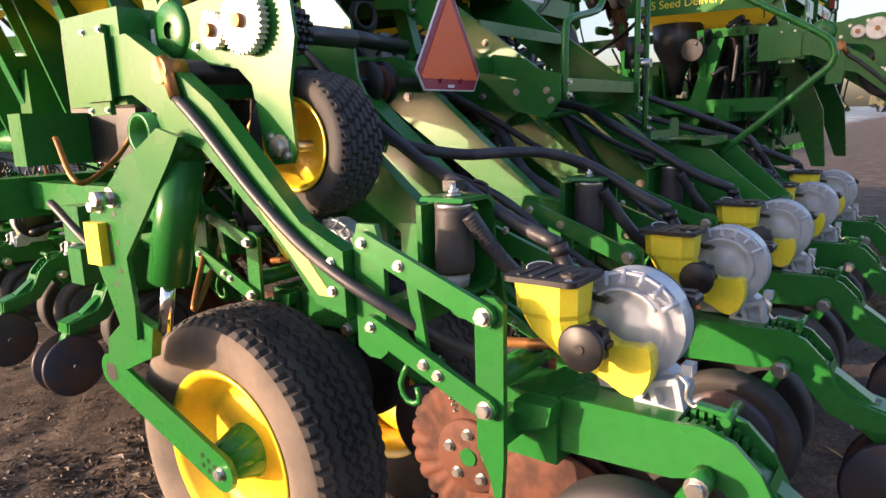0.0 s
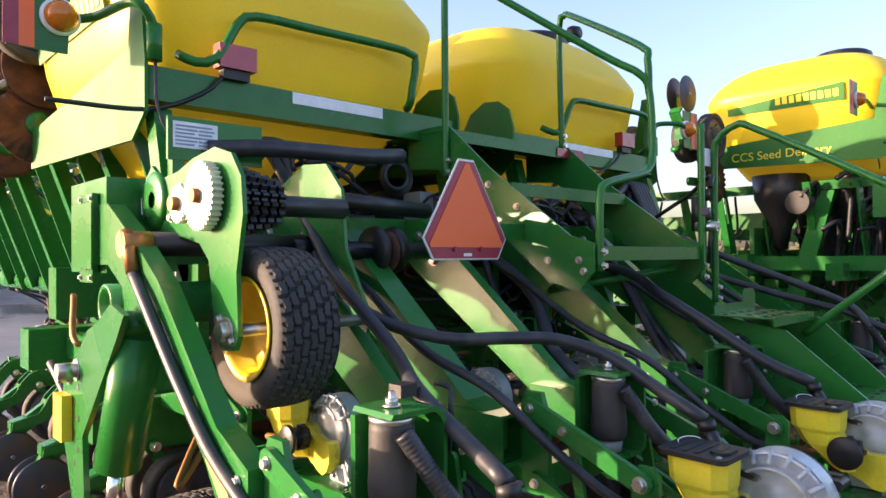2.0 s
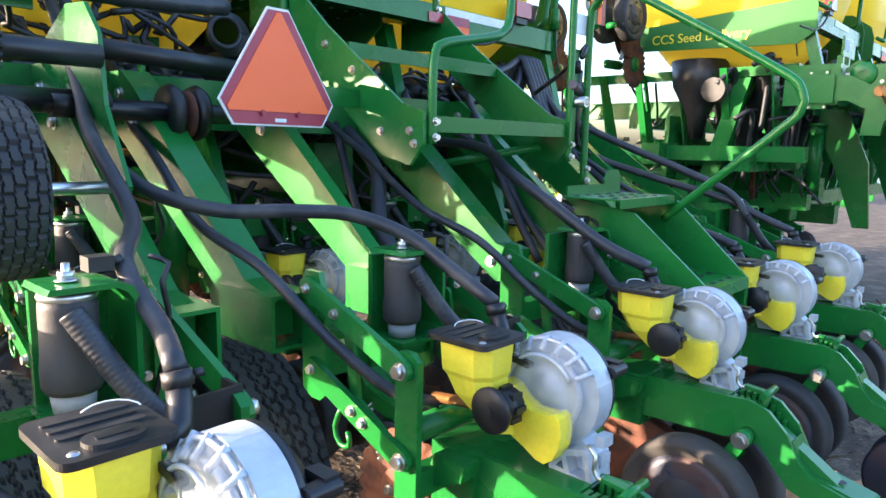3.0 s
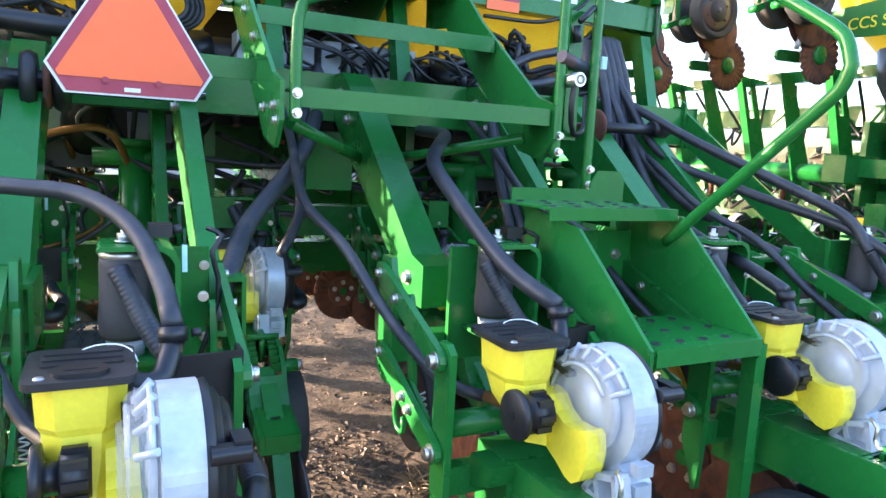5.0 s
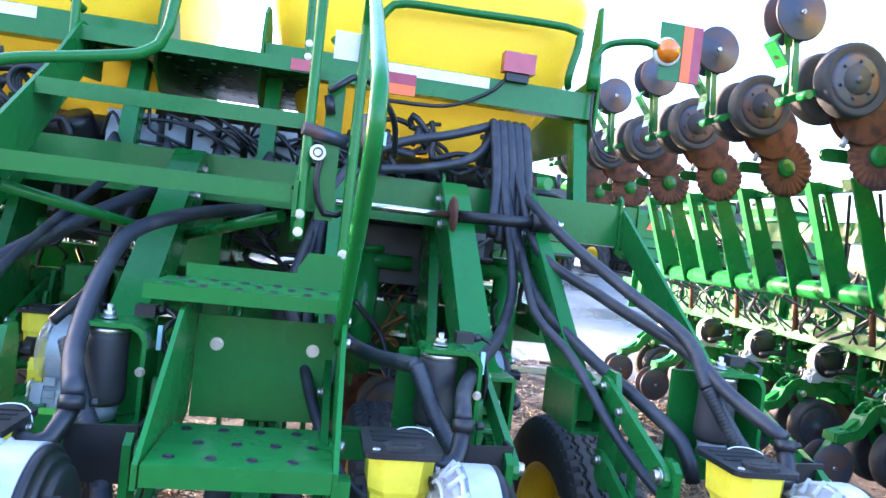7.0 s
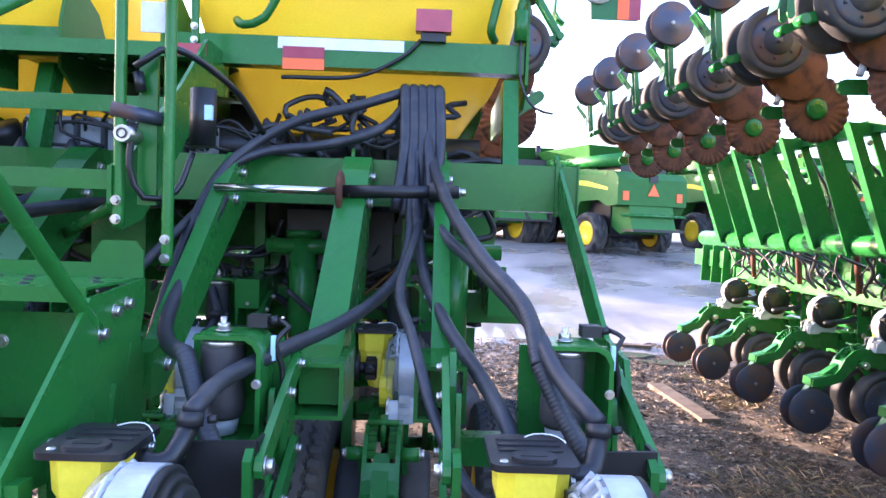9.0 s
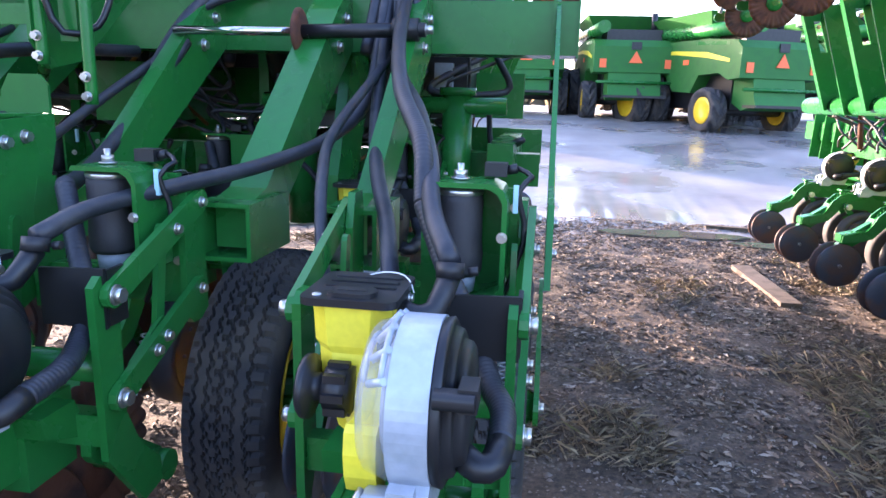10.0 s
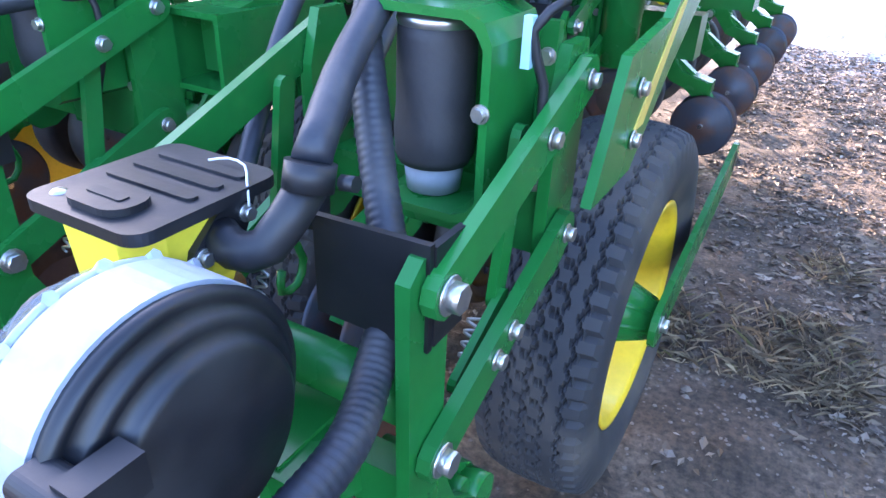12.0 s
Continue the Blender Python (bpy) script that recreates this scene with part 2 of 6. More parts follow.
def wavy_disc(bm, centre, r, x, thick=0.005, waves=26, amp=0.007, inner=0.55):
    seg, rings = waves * 4, (0.0, inner, 0.7, 0.85, 1.0)
    vs = []
    for side in (-1, 1):
        for f in rings:
            for i in range(seg):
                t = 2 * math.pi * i / seg
                w = amp * math.sin(waves * t) * max(0, (f - inner) / (1 - inner))
                rr = r * f * (1 + (0.012 * math.cos(waves * t * 2) if f == 1 else 0))
                vs.append((centre[0] + x + w + side * thick / 2, centre[1] + rr * math.cos(t), centre[2] + rr * math.sin(t)))
    n = len(rings) * seg
    faces = []
    for s in range(2):
        for k in range(len(rings) - 1):
            for i in range(seg):
                j = (i + 1) % seg
                faces.append((s * n + k * seg + i, s * n + k * seg + j, s * n + (k + 1) * seg + j, s * n + (k + 1) * seg + i))
    k = (len(rings) - 1) * seg
    faces += [(k + i, k + (i + 1) % seg, n + k + (i + 1) % seg, n + k + i) for i in range(seg)]
    add(bm, vs, faces, True)


def build_unit(metered=True):
    u = thing("row_unit", "green planter row unit with yellow seed hopper and parallel arms", "planter unit", "row units of the planter")
    for s in (-1, 1):
        bm = B()
        bar(bm, (0.078, 1.205), (0.415, 1.335), 0.052, s * 0.196, s * 0.212)
        part("upper_arm", bm, GREEN, u, bevel=0.003)
        bm = B()
        bar(bm, (0.078, 1.0), (0.400, 1.135), 0.052, s * 0.196, s * 0.212)
        part("lower_arm", bm, GREEN, u, bevel=0.003)
        bm = B()
        foot = [(0.110, 0.955), (0.150, 0.865), (0.215, 0.800), (0.215, 0.745), (0.150, 0.735), (0.045, 0.880)] if s > 0 else [(0.112, 0.900), (0.085, 0.845), (0.066, 0.780), (0.052, 0.785), (0.045, 0.880)]
        plate(bm, [(0.040, 1.225), (0.062, 1.243), (0.095, 1.243), (0.112, 1.225)] + foot, s * 0.178, s * 0.194)
        part("upright", bm, GREEN, u, bevel=0.003)
        for y, z in ((0.078, 1.205), (0.078, 1.0)):
            bolt(u, (s * 0.212, y, z), "x" if s > 0 else "-x", 0.015, 0.013)
        for y, z in ((0.41, 1.333), (0.395, 1.133), (0.30, 1.29), (0.24, 1.07), (0.20, 1.052)):
            bolt(u, (s * 0.212, y, z), "x" if s > 0 else "-x", 0.010, 0.009)
        bm = B()
        plate(bm, [(0.362, 1.07), (0.362, 1.30), (0.385, 1.375), (0.440, 1.375), (0.455, 1.33), (0.455, 1.07), (0.42, 1.05), (0.385, 1.05)], s * 0.178, s * 0.194)
        part("head_bracket", bm, GREEN, u, bevel=0.004)
        bm = B()
        bar(bm, (0.30, 1.285), (0.268, 1.088), 0.030, s * 0.168, s * 0.180)
        bar(bm, (0.27, 1.09), (0.16, 1.03), 0.024, s * 0.176, s * 0.186)
        part("arm_brace", bm, GREEN, u, bevel=0.002)
        bm = B()
        tube(bm, [(s * 0.165 + 0.010 * math.cos(k), 0.235 - 0.0009 * k, 1.075 - 0.0022 * k) for k in np.arange(0, 56, 0.7)], 0.0022, 5, False)
        part("coil_spring", bm, STEEL, u, "zinc coil spring")
        bm = B()
        lathe(bm, [(0.0, -0.050), (0.080, -0.050), (0.088, -0.030), (0.150, -0.034), (0.178, -0.052), (0.194, -0.048), (0.200, -0.020), (0.200, 0.026), (0.192, 0.048),
                   (0.170, 0.052), (0.150, 0.030), (0.060, 0.026), (0.0, 0.03)], (s * 0.108, -0.20, 0.668), seg=40)
        wheel = part("gauge_wheel", bm, RUBBER, u, "black rubber gauge wheel with pressed steel side")
        bm = B()
        lathe(bm, [(0.0, s * 0.056), (0.020, s * 0.056), (0.024, s * 0.046), (0.082, s * 0.044), (0.125, s * 0.038), (0.150, s * 0.034), (0.150, s * 0.028)], (s * 0.108, -0.20, 0.668), seg=32)
        for k in range(6):
            t = k * math.pi / 3
            hexbolt(bm, (s * 0.152, -0.20 + 0.10 * math.cos(t), 0.668 + 0.10 * math.sin(t)), "x" if s > 0 else "-x", 0.008, 0.006)
        part("wheel_side", bm, DISC, wheel)
        bm = B()
        bar(bm, (-0.20, 0.668), (-0.335, 0.905), 0.040, s * 0.064, s * 0.080)
        rod(bm, (s * 0.05, -0.335, 0.905), (s * 0.120, -0.335, 0.905), 0.024, 14)
        rod(bm, (s * 0.06, -0.20, 0.668), (s * 0.108, -0.20, 0.668), 0.016, 10)
        part("gauge_arm", bm, GREEN, u, bevel=0.002)
        bolt(u, (s * 0.120, -0.335, 0.905), "x" if s > 0 else "-x", 0.018, 0.014)
        bm = B()
        lathe(bm, [(0.0, -0.004), (0.06, -0.014), (0.185, -0.002), (0.190, 0.0), (0.185, 0.003), (0.06, -0.008), (0.0, 0.004)], (s * 0.022, 0.01, 0.655), seg=40)
        part("opener_disc", bm, RUST, u, "rusty opener disc")
        bm = B()
        lathe(bm, [(0.0, -0.012), (0.05, -0.012), (0.06, -0.004), (0.140, -0.006), (0.152, 0.0), (0.140, 0.006), (0.05, 0.012), (0.0, 0.012)], (s * 0.055, -0.64, 0.585), seg=36)
        hexbolt(bm, (s * 0.067, -0.64, 0.585), "x" if s > 0 else "-x", 0.012, 0.010)
        part("closing_wheel", bm, DISC, u, "thin dark closing wheel")
        # side rails of the shank, hooked down at the back
        bm = B()
        plate(bm, [(0.060, 0.868), (0.060, 0.998), (-0.275, 1.000), (-0.330, 1.004), (-0.385, 0.985), (-0.435, 0.935), (-0.470, 0.865), (-0.500, 0.832), (-0.640, 0.795),
                   (-0.645, 0.745), (-0.520, 0.758), (-0.450, 0.782), (-0.410, 0.830), (-0.370, 0.880), (-0.320, 0.896), (-0.270, 0.880)], s * 0.046, s * 0.060)
        part("shank_side", bm, GREEN, u, bevel=0.003)
        for k in range(8):
            bm = B()
            y = -0.285 - 0.017 * k
            z = 1.004 - 0.0009 * (k - 1.5) ** 2 * (2.2 if k > 1 else 0)
            box(bm, min(s * 0.046, s * 0.020), max(s * 0.046, s * 0.020), y - 0.005, y + 0.005, z - 0.030, z - 0.004)
            part("rack_tooth", bm, GREEN, u)
    bm = B()
    box(bm, -0.046, 0.046, -0.270, 0.060, 0.985, 0.997)
    part("shank_top", bm, GREEN, u, bevel=0.002)
    bm = B()
    plate(bm, [(-0.448, 0.915), (-0.470, 0.868), (-0.500, 0.836), (-0.640, 0.799), (-0.648, 0.799), (-0.648, 0.745), (-0.640, 0.745), (-0.636, 0.788), (-0.500, 0.822), (-0.462, 0.856), (-0.440, 0.905)], -0.046, 0.046)
    hook = part("hook_cover", bm, GREEN, u, bevel=0.002)
    # a black disc on the solid cover paints the dark of its hole
    quick("cover_hole", BLACK, hook, "", lathe, [(0.0, 0.002), (0.016, 0.002)], (0.0, -0.560, 0.8215), "z", 16)
    bm = B()
    box(bm, -0.178, 0.178, 0.060, 0.100, 0.900, 0.965)
    box(bm, -0.075, 0.075, -0.02, 0.11, 0.840, 1.0)
    part("body_casting", bm, GREEN, u, bevel=0.010)
    quick("cross_tube", GREEN, u, "", rod, (-0.178, 0.085, 1.055), (0.178, 0.085, 1.055), 0.030, 20)
    for a in (0.060, -0.120):
        quick("shank_gusset", GREEN, u, "", plate, [(0.10, 0.90), (0.06, 0.995), (-0.03, 0.995), (-0.02, 0.95)], a, a + 0.060, bevel=0.004)
    bm = B()
    plate(bm, [(-0.35, 1.012), (-0.30, 1.02), (-0.30, 1.028), (-0.36, 1.022)], -0.012, 0.012)
    rod(bm, (-0.05, -0.365, 1.02), (0.05, -0.365, 1.02), 0.010, 10)
    rod(bm, (0, -0.34, 0.93), (0, -0.365, 1.02), 0.009, 8)
    part("depth_handle", bm, GREEN, u, bevel=0.002)
    # coulter on a swing arm
    bm = B()
    wavy_disc(bm, (0, 0.262, 0.752), 0.195, 0.0)
    coulter = part("coulter", bm, RUST, u, "rusty fluted coulter blade")
    bm = B()
    lathe(bm, [(0.0, -0.012), (0.095, -0.012), (0.100, -0.007), (0.100, 0.010), (0.0, 0.012)], (-0.004, 0.262, 0.752), seg=28)
    part("hub_plate", bm, RUST, coulter)
    for k in range(5):
        t = k * 2 * math.pi / 5 + 0.3
        bolt(coulter, (-0.016, 0.262 + 0.062 * math.cos(t), 0.752 + 0.062 * math.sin(t)), "-x", 0.012, 0.010)
    quick("hub", GREEN, coulter, "green hub", rod, (-0.021, 0.262, 0.752), (0.15, 0.262, 0.752), 0.024, 18)
    bm = B()
    bar(bm, (0.09, 0.89), (0.262, 0.752), 0.075, 0.128, 0.150)
    rod(bm, (0.150, 0.262, 0.752), (0.185, 0.262, 0.752), 0.034, 18)
    rod(bm, (0.150, 0.225, 0.79), (0.172, 0.225, 0.79), 0.018, 12)
    part("coulter_arm", bm, GREEN, u, bevel=0.004)
    # seed tube guard
    quick("seed_tube", GREYCAP, u, "worn grey seed tube", tube, [(0, 0.06, 0.88), (0, 0.03, 0.78), (0, -0.03, 0.62)], 0.018, 10)
    bm = B()
    plate(bm, [(-0.40, 0.93), (-0.48, 0.88), (-0.62, 0.78), (-0.72, 0.62), (-0.66, 0.56), (-0.58, 0.70), (-0.45, 0.80)], -0.026, 0.026)
    part("closing_arm", bm, GREEN, u, bevel=0.008)
    quick("axle", STEEL, u, "", rod, (-0.08, -0.64, 0.585), (0.08, -0.64, 0.585), 0.012, 10)

    if metered:
        seed_meter(u)
        air_spring(u)
    else:
        for ob in [o for o in u.children_recursive if o.name.split(".")[0] in ("upper_arm", "lower_arm", "head_bracket", "arm_brace", "coil_spring", "bolt", "lift_hook", "shank_side",
                                                                                          "rack_tooth", "shank_top", "upright", "closing_arm", "depth_handle", "shank_gusset", "cross_tube", "body_casting")]:
            bpy.data.objects.remove(ob)
        for ob in [o for o in u.children_recursive if o.name.startswith("hub_plate")]:
            bpy.data.objects.remove(ob)
        coulter = [o for o in u.children if o.name.startswith("coulter") and not o.name.startswith("coulter_arm")][0]
        bm = B()
        lathe(bm, [(0.0, -0.020), (0.050, -0.020), (0.062, -0.012), (0.064, 0.0), (0.062, 0.012), (0.0, 0.014)], (0, 0.262, 0.752), seg=24)
        part("hub_flange", bm, GREEN, coulter, "green hub flange")
        for s in (-1, 1):
            bm = B()
            bar(bm, (-0.38, 0.89), (-0.64, 0.60), 0.035, s * 0.030, s * 0.040)
            part("closing_arm", bm, GREEN, u, bevel=0.003)
    return u


def rounded(a0, a1, b0, b1, r, n=6):
    pts = []
    for ca, cb, t0 in ((a0 + r, b0 + r, math.pi), (a1 - r, b0 + r, 1.5 * math.pi), (a1 - r, b1 - r, 0.0), (a0 + r, b1 - r, 0.5 * math.pi)):
        pts += [(ca + r * math.cos(t0 + k * math.pi / (2 * n)), cb + r * math.sin(t0 + k * math.pi / (2 * n))) for k in range(n + 1)]
    return pts


def seed_meter(u):
    # hopper: tapered box with a flared rim, over a throat
    levels = [(1.268, -0.124, 0.006, -0.080, 0.072), (1.245, -0.122, 0.004, -0.079, 0.070), (1.200, -0.120, 0.001, -0.077, 0.067), (1.188, -0.114, -0.004, -0.074, 0.058),
              (1.150, -0.110, -0.006, -0.080, 0.036), (1.105, -0.092, -0.012, -0.090, -0.010), (1.070, -0.075, -0.015, -0.105, -0.045)]
    vs, faces = [], []
    for z, x0, x1, y0, y1 in levels:
        c = 0.028
        vs += [(x0 + c, y0, z), (x1 - c, y0, z), (x1, y0 + c, z), (x1, y1 - c, z), (x1 - c, y1, z), (x0 + c, y1, z), (x0, y1 - c, z), (x0, y0 + c, z)]
    for k in range(len(levels) - 1):
        for i in range(8):
            faces.append((k * 8 + i, k * 8 + (i + 1) % 8, k * 8 + 8 + (i + 1) % 8, k * 8 + 8 + i))
    faces += [tuple(range(8)), tuple(range(len(vs) - 1, len(vs) - 9, -1))]
    bm = B()
    add(bm, vs, faces)
    hopper = part("hopper", bm, HOPPER, u, "yellow plastic mini hopper", bevel=0.006)
    bm = B()
    plate(bm, rounded(-0.136, 0.017, -0.090, 0.082, 0.020), 1.266, 1.278, "z")
    lid = part("lid", bm, BLACK, hopper, "black plastic hopper lid", bevel=0.004)
    bm = B()
    plate(bm, rounded(-0.098, -0.020, -0.078, -0.030, 0.022), 1.278, 1.285, "z")
    part("lid_pad", bm, BLACK, lid, bevel=0.004)
    for k in range(3):
        bm = B()
        plate(bm, rounded(-0.116, 0.000, -0.018 + 0.030 * k, -0.004 + 0.030 * k, 0.006), 1.278, 1.281, "z")
        part("lid_rib", bm, BLACK, lid, bevel=0.001)
    quick("lid_mark", BLACK, lid, "", plate, rounded(-0.082, -0.036, -0.060, -0.048, 0.003), 1.285, 1.2865, "z")
    quick("lid_cord", WHITE, lid, "thin pale cord over the lid", tube, [(-0.060, 0.060, 1.280), (-0.040, 0.068, 1.284), (-0.010, 0.060, 1.286), (0.012, 0.040, 1.281), (0.022, 0.030, 1.262)], 0.0013, 5)
    quick("lid_knob", STEEL, lid, "", lathe, [(0.0, 1.2805), (0.006, 1.2803), (0.008, 1.278)], (-0.112, -0.066, 0), "z", 12)
    bm = B()
    bar(bm, (-0.060, 1.222), (-0.105, 1.214), 0.014, -0.006, 0.012)
    part("lid_latch", bm, BLACK, hopper)
    # lobed yellow cover of the seed disc
    bm = B()
    lobe = [(-0.045, 1.150), (-0.085, 1.172), (-0.115, 1.166), (-0.140, 1.140), (-0.170, 1.126), (-0.215, 1.128), (-0.230, 1.134), (-0.242, 1.126), (-0.247, 1.095), (-0.242, 1.060),
            (-0.230, 1.034), (-0.208, 1.018), (-0.185, 1.022), (-0.155, 1.040), (-0.115, 1.058), (-0.070, 1.075), (-0.045, 1.110)]
    plate(bm, lobe, -0.044, 0.002)
    shell = part("disc_cover", bm, HOPPER, hopper, "yellow lobed seed disc cover", bevel=0.012)
    # vacuum meter
    cy, cz, cr = -0.172, 1.155, 0.122
    bm = B()
    ring = [(cy + cr * math.cos(t), cz + cr * math.sin(t)) for t in np.arange(-0.75, 3.95, 0.12)]
    plate(bm, ring + [(-0.272, 1.058), (-0.292, 1.040), (-0.298, 0.985), (-0.232, 0.985), (-0.205, 1.004), (-0.108, 1.0)], 0.024, 0.080)
    meter = part("meter_housing", bm, HOUSING, u, "grey cast vacuum meter housing", bevel=0.006)
    bm = B()
    lathe(bm, [(0.0, -0.020), (0.040, -0.022), (0.052, -0.030), (0.066, -0.030), (0.072, -0.018), (0.092, -0.014), (0.100, -0.020), (0.108, -0.014), (0.114, 0.004), (0.121, 0.025)], (0, cy, cz), seg=40)
    part("clear_cover", bm, CLEAR, meter, "clear plastic meter cover")
    bm = B()
    for q in range(9):
        t = -0.3 + q * 0.36
        c, s2 = math.cos(t), math.sin(t)
        rod(bm, (-0.006, cy + 0.096 * c, cz + 0.096 * s2), (0.020, cy + 0.124 * c, cz + 0.124 * s2), 0.006, 6)
    for a, rr in ((0.014, 0.117), (-0.016, 0.088)):
        tube(bm, [(a, cy + rr * math.cos(t), cz + rr * math.sin(t)) for t in np.arange(-0.3, 2.7, 0.15)], 0.0045, 6, False)
    part("cover_rib", bm, HOUSING, meter)
    quick("seed_disc", HOUSING, meter, "grey seed disc behind the clear cover", lathe, [(0.0, 0.0), (0.030, 0.0), (0.034, 0.006), (0.070, 0.006), (0.074, 0.0), (0.086, 0.002), (0.086, 0.012)], (0.008, cy, cz), "x", 36)
    bm = B()
    lathe(bm, [(0.118, 0.080), (0.121, 0.092), (0.112, 0.097), (0.108, 0.094), (0.104, 0.106), (0.096, 0.110), (0.091, 0.107), (0.087, 0.120), (0.080, 0.125), (0.02, 0.127), (0.0, 0.127)], (0, cy, cz), seg=56)
    cover = part("vacuum_cover", bm, BLACK, meter, "round black vacuum cover with stepped rings")
    bm = B()
    tube(bm, [(0.118, -0.200, 1.085), (0.140, -0.215, 1.078), (0.160, -0.205, 1.080), (0.168, -0.165, 1.092)], 0.021, 14)
    part("outlet_elbow", bm, BLACK, cover)
    bm = B()
    plate(bm, rounded(-0.296, -0.262, 1.194, 1.218, 0.010), 0.085, 0.138)
    box(bm, 0.116, 0.141, -0.284, -0.238, 1.190, 1.222)
    part("cover_latch", bm, BLACK, cover, bevel=0.007)
    bm = B()
    for p, q in (((-0.285, 1.058), (-0.300, 0.990)), ((-0.300, 0.990), (-0.205, 1.002)), ((-0.205, 1.002), (-0.232, 1.040)), ((-0.232, 1.040), (-0.285, 1.058)), ((-0.232, 1.040), (-0.250, 0.990))):
        bar(bm, p, q, 0.013, -0.010, 0.026)
    part("housing_foot", bm, HOUSING, meter, "open cast foot with struts")
    for z0, deep in ((1.060, 0.018), (1.018, 0.014), (0.992, 0.010)):
        quick("edge_clip", HOUSING, meter, "", box, 0.030, 0.066, -0.290 - deep, -0.285, z0, z0 + 0.024, bevel=0.004)
    quick("release_lever", STEEL, meter, "small bent bright lever", tube, [(-0.006, -0.290, 1.075), (-0.012, -0.312, 1.060), (-0.012, -0.310, 1.030), (-0.014, -0.326, 1.015), (-0.014, -0.336, 1.024)], 0.005, 7)
    bm = B()
    lathe(bm, [(0.0, -0.140), (0.046, -0.140), (0.050, -0.136), (0.050, -0.126), (0.022, -0.123), (0.022, -0.105), (0.036, -0.102), (0.036, -0.062), (0.0, -0.062)], (0, -0.132, 1.140), seg=24)
    knob = part("drive_knob", bm, BLACK, meter, "black drive coupling knob")
    for k in range(8):
        t = k * math.pi / 4
        ky, kz = -0.132 + 0.037 * math.cos(t), 1.140 + 0.037 * math.sin(t)
        quick("tooth", BLACK, knob, "", box, -0.100, -0.066, ky - 0.006, ky + 0.006, kz - 0.006, kz + 0.006)
    # black end face painted for the dark inside of the bore
    quick("knob_bore", BLACK, meter, "", rod, (-0.143, -0.132, 1.140), (-0.141, -0.132, 1.140), 0.010, 12)
    quick("drive_shaft", BRASS, u, "brown drive shaft", rod, (-0.083, 0.10, 1.11), (-0.083, -0.10, 1.135), 0.012, 10)
    for ob in (shell, meter, *meter.children_recursive):
        ob.data.transform(Matrix.Translation((0.016, 0.036, 0.0)))
    # vacuum hose back to the bracket, seed inlet elbow
    bm = B()
    tube(bm, [(0.184, -0.129, 1.092), (0.180, -0.04, 1.100), (0.152, 0.04, 1.112), (0.120, 0.12, 1.165), (0.055, 0.19, 1.26), (-0.004, 0.25, 1.38)], 0.0205, 14, step=0.0024, ribs=0.022)
    part("vacuum_hose", bm, HOSE, u, "ribbed black vacuum hose")
    bm = B()
    plate(bm, [(-0.034, 1.222), (-0.026, 1.216), (0.030, 1.226), (0.048, 1.262), (0.042, 1.268), (0.000, 1.262), (-0.030, 1.236)], 0.000, 0.012)
    tube(bm, [(0.006, 0.004, 1.240), (0.030, 0.000, 1.232), (0.060, 0.012, 1.240), (0.078, 0.050, 1.290)], 0.0195, 14)
    inlet = part("inlet_elbow", bm, BLACK, u, "black seed inlet elbow")
    for dy, dz in ((-0.028, -0.012), (0.028, 0.012)):
        bolt(inlet, (0.012, 0.006 + dy, 1.240 + dz), "x", 0.007, 0.006)
    bm = B()
    d = Vector((0.0, 0.25, 0.9)).normalized()
    p = Vector((0.078, 0.049, 1.286))
    rod(bm, p, p + d * 0.026, 0.0240, 20)
    rod(bm, p + Vector((0.03, 0.012, 0.01)), p + Vector((0.046, 0.012, 0.012)), 0.008, 8)
    part("hose_clamp", bm, BLACK, inlet)
    bm = B()
    plate(bm, [(0.066, 1.142), (0.066, 1.252), (0.198, 1.256), (0.198, 1.140)], 0.066, 0.074, "y")
    box(bm, 0.192, 0.200, 0.074, 0.13, 1.144, 1.252)
    part("bracket_plate", bm, BRACKET, u, "black folded bracket plate", bevel=0.004)


